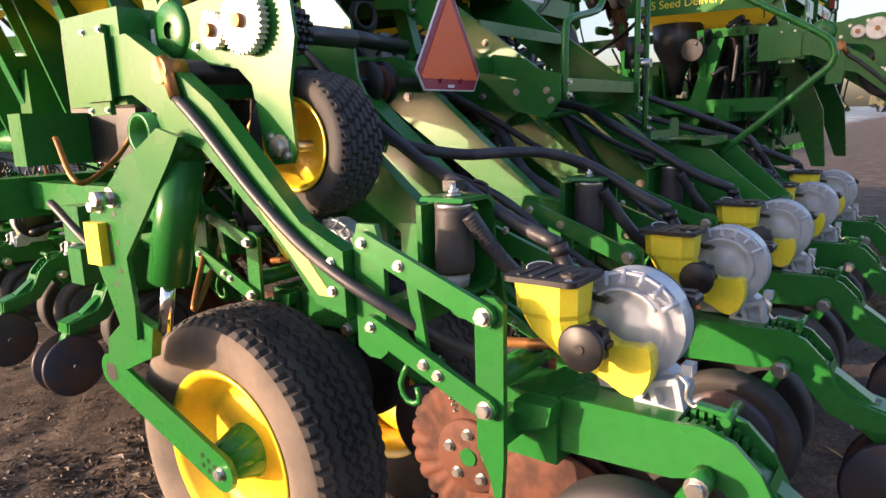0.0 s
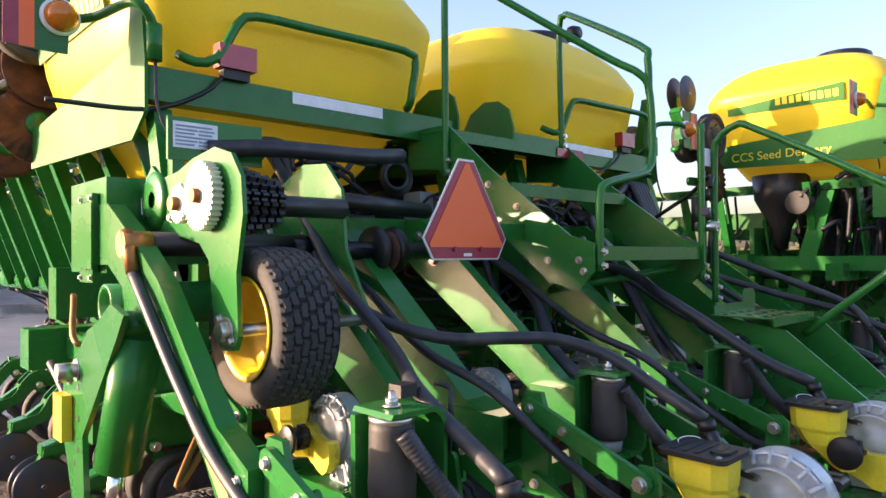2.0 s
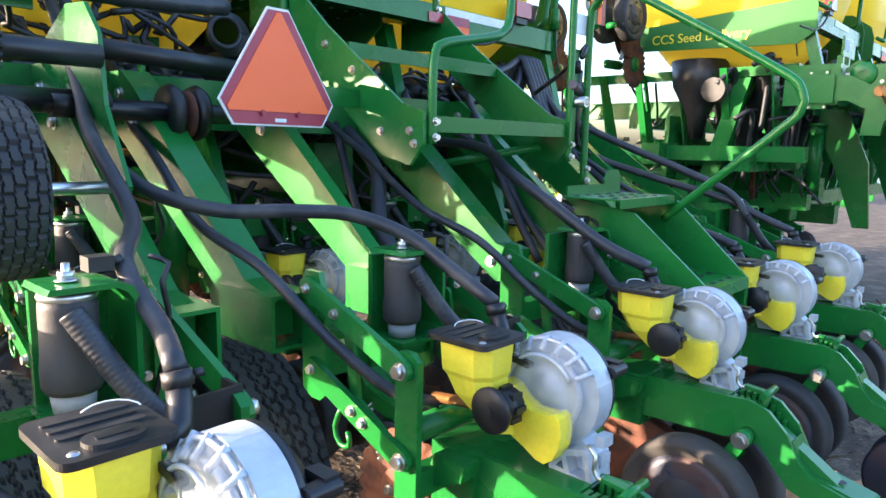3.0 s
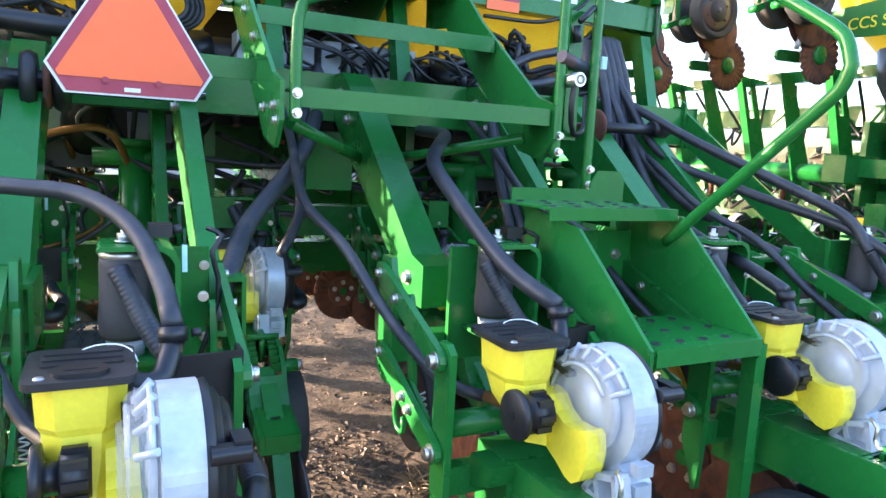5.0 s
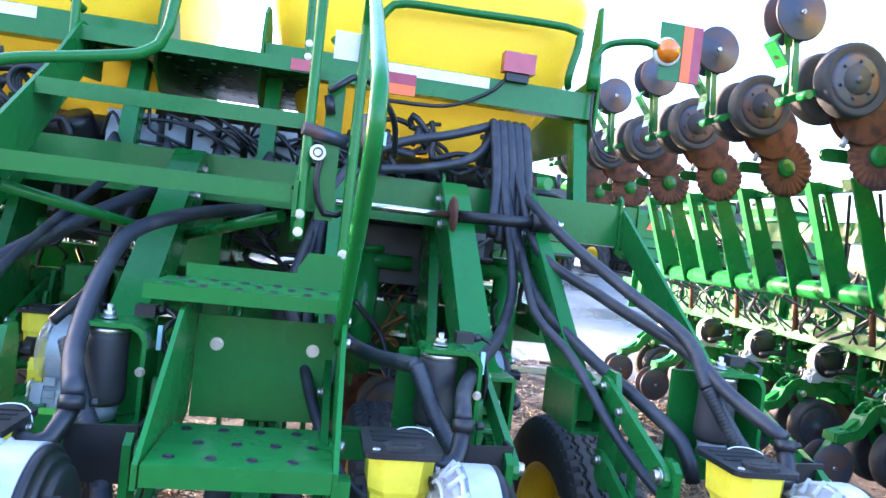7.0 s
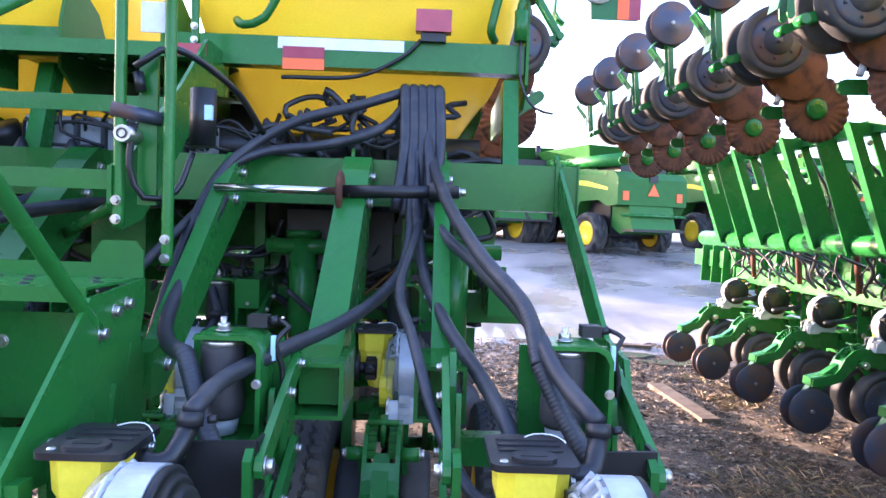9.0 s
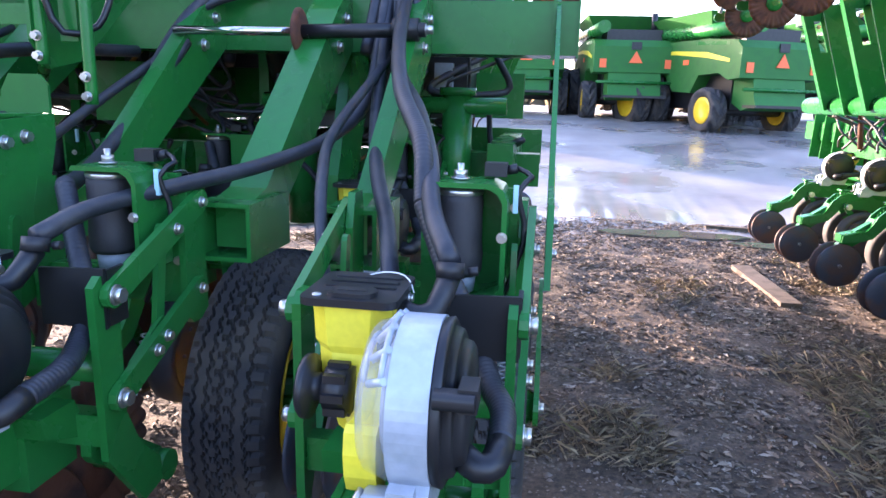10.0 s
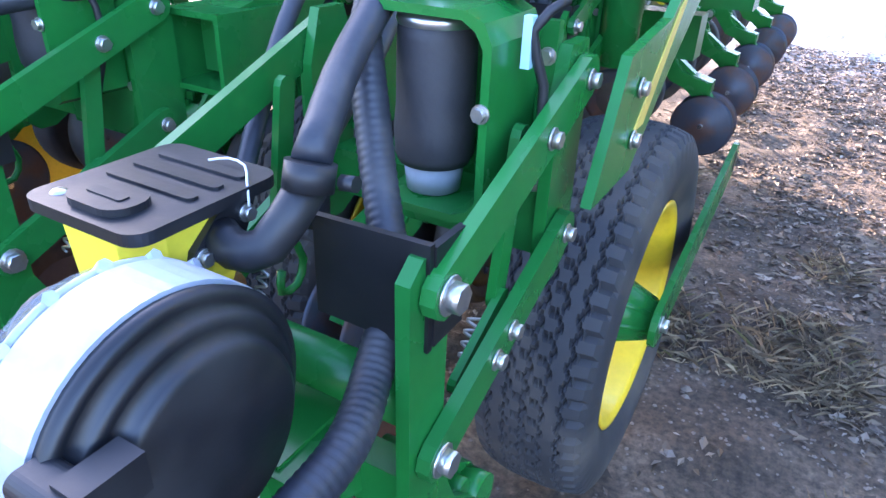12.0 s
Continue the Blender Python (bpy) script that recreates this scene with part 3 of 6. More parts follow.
def air_spring(u):
    # air bag with its yoke
    bm = B()
    lathe(bm, [(0.0, 1.232), (0.044, 1.232), (0.049, 1.243), (0.050, 1.275), (0.0475, 1.305), (0.047, 1.38), (0.045, 1.400), (0.0, 1.400)], (0.06, 0.305, 0), "z", 32)
    bag = part("air_bag", bm, BAG, u, "black rubber air bag")
    quick("bag_foot", GREYCAP, bag, "pale grey bag foot", lathe, [(0.0, 1.196), (0.034, 1.196), (0.038, 1.233), (0.0, 1.234)], (0.06, 0.305, 0), "z", 24)
    bm = B()
    lathe(bm, [(0.0, 1.408), (0.046, 1.408), (0.048, 1.400), (0.046, 1.394)], (0.06, 0.305, 0), "z", 28)
    hexbolt(bm, (0.06, 0.305, 1.424), "z", 0.014, 0.014)
    rod(bm, (0.06, 0.305, 1.42), (0.06, 0.305, 1.455), 0.007, 8)
    part("bag_cap", bm, STEEL, bag, "bright metal bag cap")
    bm = B()
    arch = [(0.010, 1.412), (0.016, 1.422), (0.125, 1.422), (0.148, 1.412), (0.158, 1.39), (0.158, 1.20), (0.146, 1.192), (0.12, 1.184), (0.01, 1.184), (0.01, 1.194), (0.118, 1.194), (0.138, 1.202),
            (0.148, 1.216), (0.148, 1.385), (0.138, 1.402), (0.122, 1.412)]
    plate(bm, arch, 0.245, 0.372, "y")
    part("bag_yoke", bm, GREEN, u, bevel=0.002)
    bm = B()
    plate(bm, [(-0.03, 1.10), (-0.03, 1.40), (0.178, 1.40), (0.178, 1.10)], 0.376, 0.392, "y")
    box(bm, -0.175, 0.175, 0.395, 0.45, 1.10, 1.17)
    part("mount_plate", bm, GREEN, u, bevel=0.004)
    bm = B()
    box(bm, 0.105, 0.150, 0.33, 0.37, 1.428, 1.455)
    rod(bm, (0.15, 0.35, 1.44), (0.17, 0.35, 1.445), 0.010, 8)
    part("valve_block", bm, BLACK, u, bevel=0.004)
    bm = B()
    box(bm, 0.166, 0.176, 0.30, 0.312, 1.36, 1.415)
    part("cable_tag", bm, CYAN, u, "pale cable tag")
    bm = B()
    tube(bm, [(0.17, 0.35, 1.445), (0.20, 0.33, 1.43), (0.175, 0.306, 1.40), (0.19, 0.32, 1.30), (0.13, 0.30, 1.12)], 0.006, 6)
    part("cable", bm, BLACK, u)
    for p in ((0.150, 0.245, 1.32), (0.168, 0.376, 1.20), (0.168, 0.376, 1.36)):
        bolt(u, p, "-y", 0.008, 0.007)
    # hook under the arms
    bm = B()
    tube(bm, [(-0.19, 0.30, 1.06), (-0.19, 0.33, 1.00), (-0.19, 0.31, 0.96), (-0.19, 0.275, 0.965), (-0.19, 0.28, 1.0)], 0.007, 8)
    part("lift_hook", bm, GREEN, u)


first = build_unit()
bare = build_unit(False)
first.location = (UNITS[0], 0, LIFT[0])
rear_units = [first] + [copy_thing(first, Matrix.Translation((ux, 0, uz))) for ux, uz in zip(UNITS[1:], LIFT[1:])]
# on the outer left units the air bag stands nearer the hopper side
for unit in rear_units[:2]:
    for ob in unit.children:
        if ob.name.split(".")[0] in ("air_bag", "bag_yoke", "valve_block", "cable_tag"):
            ob.location.x -= 0.05
FRONT = [0.33, 1.092, 1.854, 2.616]
for ux in FRONT:
    tagged(copy_thing(first, Matrix.Translation((ux, 1.36, 0.0))), "green planter row unit in the front rank with yellow hopper")


# ---- planter frame ----
MID = 1.473
toolbar = thing("toolbar", "green square tube toolbar across the planter", "toolbar", at=(MID, 1.48, 1.735))
bm = B()
box(bm, -0.362, 3.312, 1.392, 1.570, 1.737, 1.913)
part("main_beam", bm, GREEN, toolbar, bevel=0.012)
for x in (-0.366, 3.306):
    bm = B()
    box(bm, x, x + 0.006, 1.382, 1.58, 1.727, 1.923)
    part("end_plate", bm, GREEN, toolbar, bevel=0.003)
# thin clamp ribs on the beam
for x in (0.28, 0.50, 2.44, 2.66, 2.79, 3.22):
    bm = B()
    plate(bm, [(1.376, 1.72), (1.376, 1.935), (1.40, 1.955), (1.41, 1.935), (1.40, 1.72)], x, x + 0.012)
    part("clamp_rib", bm, GREEN, toolbar)
for x in (-0.1, 1.0, 1.95, 3.0):
    quick("frame_rail", GREEN, toolbar, "", box, x, x + 0.10, 1.60, 2.70, 1.30, 1.42, bevel=0.008)
quick("front_beam", GREEN, toolbar, "", box, -0.25, 3.2, 2.70, 2.86, 1.26, 1.44, bevel=0.008)
quick("middle_beam", GREEN, toolbar, "", box, -0.25, 3.2, 1.95, 2.08, 1.22, 1.36, bevel=0.008)
for x in (0.66, 2.30):
    bm = B()
    plate(bm, [(1.55, 1.75), (1.85, 1.75), (1.60, 1.25), (1.42, 0.75), (1.30, 0.75), (1.35, 1.3)], x + 0.14, x + 0.18)
    part("wheel_strut", bm, GREEN, toolbar, bevel=0.006)
for x in (0.75, 2.2, 2.86):
    bm = B()
    rod(bm, (x, 1.75, 1.05), (x, 1.75, 1.60), 0.062, 22)
    rod(bm, (x, 1.75, 1.60), (x, 1.75, 1.63), 0.075, 22)
    rod(bm, (x - 0.15, 1.73, 1.56), (x + 0.2, 1.73, 1.56), 0.035, 14)
    part("lift_cylinder", bm, GREEN, toolbar, "green hydraulic lift cylinder")

# sloping drop arms that carry the row units
for x, w, boxed in ((0.20, 0.05, 0.10), (0.445, 0.09, 0.125), (0.875, 0.05, 0.13), (1.480, 0.10, 0), (2.025, 0.05, 0), (2.475, 0.10, 0.14), (2.785, 0.05, 0.13)):
    arm = thing("drop_arm", "green sloping drop arm from the toolbar to a row unit", "drop arm", "drop arms", at=(x, 1.39, 1.74))
    bm = B()
    plate(bm, [(1.392, 1.912), (1.392, 1.745), (0.60, 1.205), (0.52, 1.205), (0.52, 1.325), (0.60, 1.345), (1.22, 1.86), (1.30, 1.912)], x - w / 2, x + w / 2)
    part("beam", bm, GREEN, arm, bevel=0.007)
    for by, bz in ((1.31, 1.84), (1.22, 1.74), (0.62, 1.275)):
        bolt(arm, (x - w / 2, by, bz), "-x", 0.016, 0.012)
        bolt(arm, (x + w / 2, by, bz), "x", 0.016, 0.012)
    if boxed:
        bm = B()
        o = boxed / 2
        ring = [(x - o, 1.185), (x + o, 1.185), (x + o, 1.325), (x - o, 1.325)]
        inner = [(x - o + 0.010, 1.195), (x + o - 0.010, 1.195), (x + o - 0.010, 1.315), (x - o + 0.010, 1.315)]
        vs = [(q[0], y, q[1]) for y in (0.450, 0.70) for q in ring + inner]
        fs = []
        for m in range(4):
            n = (m + 1) % 4
            fs += [(m, n, 4 + n, 4 + m), (8 + n, 8 + m, 12 + m, 12 + n), (n, m, 8 + m, 8 + n), (4 + m, 4 + n, 12 + n, 12 + m)]
        add(bm, vs, fs)
        part("socket", bm, GREEN, arm, "open square socket", bevel=0.002)

# end straps with a sticker, and the linkage beside them
for side, x in ((-1, -0.320), (1, 3.240)):
    end = thing("end_arm", "green flat end arm with a yellow warning strip", "end arm", "end arms", at=(x, 1.39, 1.74))
    bm = B()
    w = 0.05 if side < 0 else 0.014
    if side < 0:
        plate(bm, [(1.44, 1.915), (1.30, 1.915), (1.08, 1.80), (0.92, 1.70), (0.60, 1.40), (0.46, 1.34), (0.46, 1.18), (0.56, 1.20), (0.66, 1.32), (0.98, 1.58), (1.06, 1.60), (1.08, 1.50), (1.20, 1.50), (1.18, 1.68), (1.30, 1.74), (1.44, 1.74)], x - w / 2, x + w / 2)
    else:
        plate(bm, [(1.475, 1.93), (1.43, 1.93), (0.62, 1.38), (0.44, 1.36), (0.36, 1.19), (0.52, 1.19), (0.66, 1.30), (1.475, 1.80)], x - w / 2, x + w / 2)
    part("beam", bm, GREEN, end, bevel=0.005)
    bm = B()
    xo = x + side * (w / 2 + 0.0012)
    plate(bm, [(0.50, 1.225), (0.55, 1.225), (0.76, 1.435), (0.71, 1.45)] if side < 0 else [(0.50, 1.25), (0.545, 1.25), (0.70, 1.41), (0.655, 1.39)], xo - 0.001, xo + 0.001)
    part("warning_strip", bm, STICKER, end, "yellow warning strip")
    for k in range(2):
        bolt(end, (xo, 0.50, 1.24 + 0.07 * k), "x" if side > 0 else "-x", 0.010, 0.008)


# ---- wheels ----
def tyre_mesh(bm, r, width, seg, across, centre, pattern, depth):
    """A tyre whose tread is cut by grooves: pattern(u, k) is true in a groove, u from -1 to 1 across, k the step round."""
    prof = []
    for j in range(across + 1):
        u = -1 + 2 * j / across
        prof.append((r - 0.035 * r * abs(u) ** 3, u * width * 0.46, u))
    side = [(0.93, 0.50), (0.84, 0.535), (0.74, 0.52), (0.64, 0.45), (0.60, 0.40)]
    left = [(r * a, -width * b, None) for a, b in reversed(side)]
    right = [(r * a, width * b, None) for a, b in side]
    full = left + prof + right
    n = len(full)
    vs = []
    for i in range(seg):
        t = 2 * math.pi * i / seg
        for rr, h, u in full:
            if u is not None and pattern(u, i):
                rr -= depth
            vs.append((centre[0] + h, centre[1] + rr * math.cos(t), centre[2] + rr * math.sin(t)))
    faces = [(i * n + j, ((i + 1) % seg) * n + j, ((i + 1) % seg) * n + j + 1, i * n + j + 1) for i in range(seg) for j in range(n - 1)]
    add(bm, vs, faces, False)
    for f in bm.faces:
        c = f.calc_center_median()
        f.smooth = (Vector((c.y, c.z)) - Vector((centre[1], centre[2]))).length < r * 0.93


def zigzag(u, i):
    z = 0.13 * abs((i % 4) / 2 - 1) - 0.065
    edge = abs(u) > 0.80 and i % 4 == 0
    return edge or any(abs(u - c - z) < 0.030 for c in (-0.68, -0.34, 0.0, 0.34, 0.68)) or (i % 4 == 2 and abs(abs(u) - 0.17) < 0.05)


def turf(u, i):
    v = (u + 1) * 3.5 + 0.22 * abs((i % 6) / 3 - 1)
    return abs(v % 1 - 0.5) > 0.43 or (i + int(v) * 2) % 6 == 0


def road_wheel(x, y, z, r, width, outer, dusty, label):
    w = thing("transport_wheel", label, "wheel", "planter wheels", at=(x, y, z - r))
    bm = B()
    tyre_mesh(bm, r, width, 240, 72, (x, y, z), zigzag, 0.013)
    for f in bm.faces:
        f.material_index = 0 if f.smooth else 1
    tyre = part("tyre", bm, DUSTY if dusty else RUBBER, w, "worn zigzag rib tyre")
    tyre.data.materials.append(RUBBER)
    bm = B()
    o = outer
    lathe(bm, [(r * 0.615, o * width * 0.43), (r * 0.63, o * width * 0.45), (r * 0.60, o * width * 0.46), (r * 0.56, o * width * 0.40), (r * 0.53, o * width * 0.16), (r * 0.44, o * width * 0.05),
               (r * 0.36, o * width * 0.10), (r * 0.20, o * width * 0.14), (0, o * width * 0.14)], (x, y, z), seg=48)
    lathe(bm, [(r * 0.615, -o * width * 0.43), (r * 0.56, -o * width * 0.40), (r * 0.53, -o * width * 0.1), (r * 0.53, o * width * 0.16)], (x, y, z), seg=48)
    rim = part("rim", bm, YELLOW, w, "yellow steel rim")
    bm = B()
    lathe(bm, [(r * 0.20, o * width * 0.13), (r * 0.19, o * width * 0.18), (r * 0.10, o * width * 0.62), (0, o * width * 0.64)], (x, y, z), seg=24)
    for k in range(8):
        t = k * math.pi / 4
        c, s = math.cos(t), math.sin(t)
        rod(bm, (x + o * width * 0.16, y + r * 0.18 * c, z + r * 0.18 * s), (x + o * width * 0.55, y + r * 0.10 * c, z + r * 0.10 * s), 0.010, 6)
    part("hub", bm, GREEN, rim, "green ribbed hub cone")
    return w


road_wheel(-0.080, 1.215, 0.525, 0.51, 0.295, -1, True, "big dusty rib tyre on a yellow rim at the end")
road_wheel(0.655, 1.215, 0.525, 0.51, 0.27, 1, False, "big black rib tyre on a yellow rim under the frame")
road_wheel(2.300, 1.215, 0.525, 0.51, 0.27, 1, False, "big black rib tyre on a yellow rim under the frame")
road_wheel(3.065, 1.215, 0.525, 0.51, 0.27, 1, False, "big black rib tyre on a yellow rim beside bare ground")

# swing arms of the outer wheels
for side, x in ((-1, -0.295), (1, 3.240)):
    sw = thing("wheel_arm", "green drilled swing arm beside a big tyre", "wheel arm", "wheel arms", at=(x, 1.2, 0.52))
    bm = B()
    a, b = ((1.74, 0.775), (1.11, 0.553)) if side < 0 else ((2.05, 0.72), (1.17, 0.545))
    bar(bm, a, b, 0.125, x - 0.009, x + 0.009, 8)
    part("arm_plate", bm, GREEN, sw, bevel=0.003)
    # flat black discs on the arm paint the dark of its drilled holes
    bm = B()
    lathe(bm, [(0.0, 0.0), (0.036, 0.0)], (x + side * 0.0105, a[0] - 0.01, a[1] - 0.004), seg=24)
    for k in range(6):
        lathe(bm, [(0.0, 0.0), (0.009, 0.0)], (x + side * 0.0105, b[0] + 0.03 + 0.03 * (k // 2), b[1] - 0.02 + 0.035 * (k % 2) + 0.012 * (k // 2)), seg=8)
    part("holes", bm, BLACK, sw, "dark drilled holes")
    bolt(sw, (x + side * 0.009, b[0], b[1]), "x" if side > 0 else "-x", 0.018, 0.016, name="axle_nut")

# left end lift linkage: pivot plate, cylinder and lug
lift = thing("lift_linkage", "green lift plate with hydraulic cylinder and chrome rod", "lift linkage", at=(-0.38, 1.3, 0.9))
bm = B()
plate(bm, [(1.00, 1.615), (1.10, 1.640), (1.21, 1.585), (1.30, 1.555), (1.36, 1.505), (1.45, 1.440), (1.54, 1.375), (1.55, 1.240), (1.485, 1.125), (1.42, 0.990), (1.34, 0.985), (1.33, 1.100), (1.345, 1.250), (1.06, 1.545)], -0.400, -0.384)
part("pivot_plate", bm, GREEN, lift, bevel=0.004)
bm = B()
plate(bm, [(1.40, 1.06), (1.27, 1.03), (1.30, 0.93), (1.46, 0.86), (1.58, 0.86), (1.56, 0.95)], -0.383, -0.350)
part("lug", bm, GREEN, lift, bevel=0.006)
bm = B()
rod(bm, (-0.325, 1.10, 1.56), (-0.345, 1.215, 1.185), 0.062, 28)
rod(bm, (-0.39, 1.10, 1.58), (-0.26, 1.10, 1.58), 0.040, 20)
part("cylinder", bm, GREEN, lift, "green hydraulic cylinder")
quick("piston_rod", CHROME, lift, "chrome piston rod", rod, (-0.345, 1.215, 1.185), (-0.352, 1.255, 1.02), 0.022, 18)
# the plate is solid; black discs paint in the dark of its holes
bm = B()
for k in range(7):
    lathe(bm, [(0.0, 0.0), (0.010, 0.0)], (-0.4012, 1.42 - 0.035 * (k % 2), 1.16 + 0.045 * k), seg=8)
part("holes", bm, BLACK, lift, "dark drilled holes")
bm = B()
hexbolt(bm, (-0.400, 1.40, 1.435), "-x", 0.024, 0.05)
hexbolt(bm, (-0.400, 1.475, 1.405), "-x", 0.017, 0.03)
part("pin", bm, STEEL, lift)
bm = B()
lathe(bm, [(0.048, -0.10), (0.062, -0.10), (0.062, 0.20), (0.048, 0.20)], (-0.27, 1.245, 1.625), "x", 28, closed=True)
part("sleeve_tube", bm, GREEN, lift, "open green sleeve tube")
bm = B()
box(bm, -0.43, -0.401, 1.44, 1.53, 1.22, 1.355)
part("yellow_block", bm, YELLOW, lift, "small yellow block", bevel=0.012)

# ground drive: side plates, gears and small tyre
drive = thing("ground_drive", "green ground drive with white gears and a small tyre", "ground drive", at=(-0.2, 0.9, 1.37))
outline = [(0.745, 1.535), (0.815, 1.53), (0.850, 1.57), (0.885, 1.75), (0.94, 1.795), (1.06, 1.815), (1.30, 1.83), (1.36, 1.88), (1.35, 1.97), (1.27, 2.03), (1.20, 1.985), (1.08, 1.995), (0.98, 2.02), (0.85, 2.035),
           (0.76, 2.01), (0.71, 1.95), (0.70, 1.86), (0.735, 1.72), (0.725, 1.57)]
bm = B()
plate(bm, outline, -0.232, -0.220)
part("gear_plate", bm, GREEN, drive, bevel=0.003)
bm = B()
plate(bm, [(0.79, 1.54), (0.83, 1.56), (0.95, 1.72), (1.30, 1.78), (1.30, 1.98), (1.12, 2.055), (0.99, 2.045), (0.91, 1.96), (0.89, 1.78), (0.77, 1.58)], 0.190, 0.202)
part("far_plate", bm, GREEN, drive, bevel=0.003)


def gear(name, cy, cz, r, x0, x1, teeth, mat=GEARS, label="pale cast gear"):
    bm = B()
    pts = []
    for k in range(teeth * 4):
        t = 2 * math.pi * k / (teeth * 4)
        rr = r * (1.0 if k % 4 in (1, 2) else 0.88)
        pts.append((cy + rr * math.cos(t), cz + rr * math.sin(t)))
    plate(bm, pts, x0, x1)
    return part(name, bm, mat, drive, label, bevel=0.0015)


gear("large_gear", 0.868, 1.912, 0.088, -0.268, -0.240, 34)
gear("small_gear", 1.000, 1.900, 0.052, -0.266, -0.244, 20)
for cy, cz in ((0.868, 1.912), (1.000, 1.900)):
    quick("gear_hub", BRASS, drive, "greasy bronze hub", rod, (-0.285, cy, cz), (-0.232, cy, cz), 0.019, 14)
bm = B()
lathe(bm, [(0.025, -0.014), (0.075, -0.014), (0.085, -0.006), (0.085, 0.0)], (-0.232, 1.235, 1.925), seg=28)
part("bearing_flange", bm, GREEN, drive)
for k in range(6):
    gear("sprocket", 0.900, 1.905, 0.108 - 0.008 * k, -0.205 + 0.030 * k, -0.188 + 0.030 * k, 26 - 2 * k, BLACK, "black greasy sprocket")
for p, q, r in (((-0.22, 0.90, 1.90), (0.19, 0.90, 1.90), 0.030), ((-0.33, 1.10, 1.795), (0.28, 1.10, 1.795), 0.034), ((0.20, 1.10, 1.78), (0.80, 1.10, 1.78), 0.030), ((0.20, 1.10, 1.95), (0.75, 1.15, 1.93), 0.030)):
    quick("drive_shaft", BLACK, drive, "black greasy drive shaft", rod, p, q, r, 16)
quick("coupling_disc", BLACK, drive, "black coupling disc", lathe, [(0.0, -0.02), (0.075, -0.02), (0.085, 0.0), (0.075, 0.02), (0.0, 0.02)], (0.46, 1.10, 1.78), "x", 30)
quick("coupling_disc", BLACK, drive, "black coupling disc", lathe, [(0.0, -0.02), (0.075, -0.02), (0.085, 0.0), (0.075, 0.02), (0.0, 0.02)], (0.54, 1.10, 1.78), "x", 30)
bm = B()
tyre_mesh(bm, 0.203, 0.158, 168, 56, (-0.110, 0.785, 1.582), turf, 0.008)
small = part("small_tyre", bm, RUBBER, drive, "black turf tread tyre")
bm = B()
lathe(bm, [(0.124, -0.078), (0.131, -0.085), (0.123, -0.087), (0.111, -0.074), (0.104, -0.03), (0.06, -0.02), (0.0, -0.02)], (-0.104, 0.785, 1.582), seg=36)
part("small_rim", bm, YELLOW, small, "yellow rim")
quick("axle", STEEL, drive, "bright axle", rod, (-0.25, 0.785, 1.578), (0.195, 0.80, 1.578), 0.016, 14)
bolt(drive, (-0.232, 0.785, 1.578), "-x", 0.026, 0.02)
bolt(drive, (-0.232, 0.820, 1.606), "-x", 0.010, 0.01)
bolt(drive, (-0.232, 0.755, 1.556), "-x", 0.010, 0.01)
for cy, cz in ((1.06, 1.95), (0.94, 1.98), (1.12, 1.87)):
    bolt(drive, (-0.232, cy, cz), "-x", 0.010, 0.008)
quick("rub_tag", WHITE, drive, "small printed tag", box, -0.2345, -0.2325, 1.31, 1.35, 1.89, 1.94)
bm = B()
rod(bm, (-0.375, 1.10, 1.795), (-0.30, 1.10, 1.795), 0.036, 14)
rod(bm, (-0.360, 1.10, 1.83), (-0.360, 1.05, 1.72), 0.018, 12)
part("crank", bm, BRASS, drive, "worn brown crank")
bm = B()
tube(bm, [(-0.360, 1.05, 1.72), (-0.365, 0.94, 1.64), (-0.360, 0.74, 1.46), (-0.357, 0.56, 1.33), (-0.33, 0.35, 1.22), (-0.20, 0.20, 1.10), (-0.13, 0.05, 1.12)], 0.015, 10)
part("cable_drive", bm, HOSE, drive, "black flexible drive cable")

# box and decal plate over the drive
cabinet = thing("control_box", "green steel box with a bolted cover plate", "control box", at=(-0.3, 1.6, 1.69))
quick("body", GREEN, cabinet, "", box, -0.33, -0.12, 1.36, 1.72, 1.715, 2.00, bevel=0.008)
quick("cover", GREEN, cabinet, "pale green bolted cover", box, -0.350, -0.333, 1.425, 1.55, 1.685, 1.955, bevel=0.004)
for y in (1.437, 1.538):
    for z in (1.70, 1.94):
        bolt(cabinet, (-0.350, y, z), "-x", 0.007, 0.006)
sign = thing("decal_plate", "green plate with a printed white instruction label", "plate", at=(0.03, 1.40, 2.04))
quick("plate", GREEN, sign, "", box, -0.135, 0.195, 1.398, 1.412, 2.075, 2.215, bevel=0.003)
quick("label", WHITE, sign, "white printed label", box, -0.120, 0.03, 1.3945, 1.3965, 2.115, 2.200)
bm = B()
for k in range(6):
    box(bm, -0.112, -0.05 + 0.01 * (k % 3), 1.3925, 1.3940, 2.124 + 0.012 * k, 2.129 + 0.012 * k)
    box(bm, -0.035, 0.018 - 0.008 * (k % 2), 1.3925, 1.3940, 2.124 + 0.012 * k, 2.129 + 0.012 * k)
part("print", bm, GREYBAR, sign)
bm = B()
box(bm, -0.12, -0.08, 1.40, 1.44, 1.93, 2.08)
box(bm, 0.05, 0.09, 1.40, 1.44, 2.00, 2.08)
part("foot", bm, GREEN, sign)

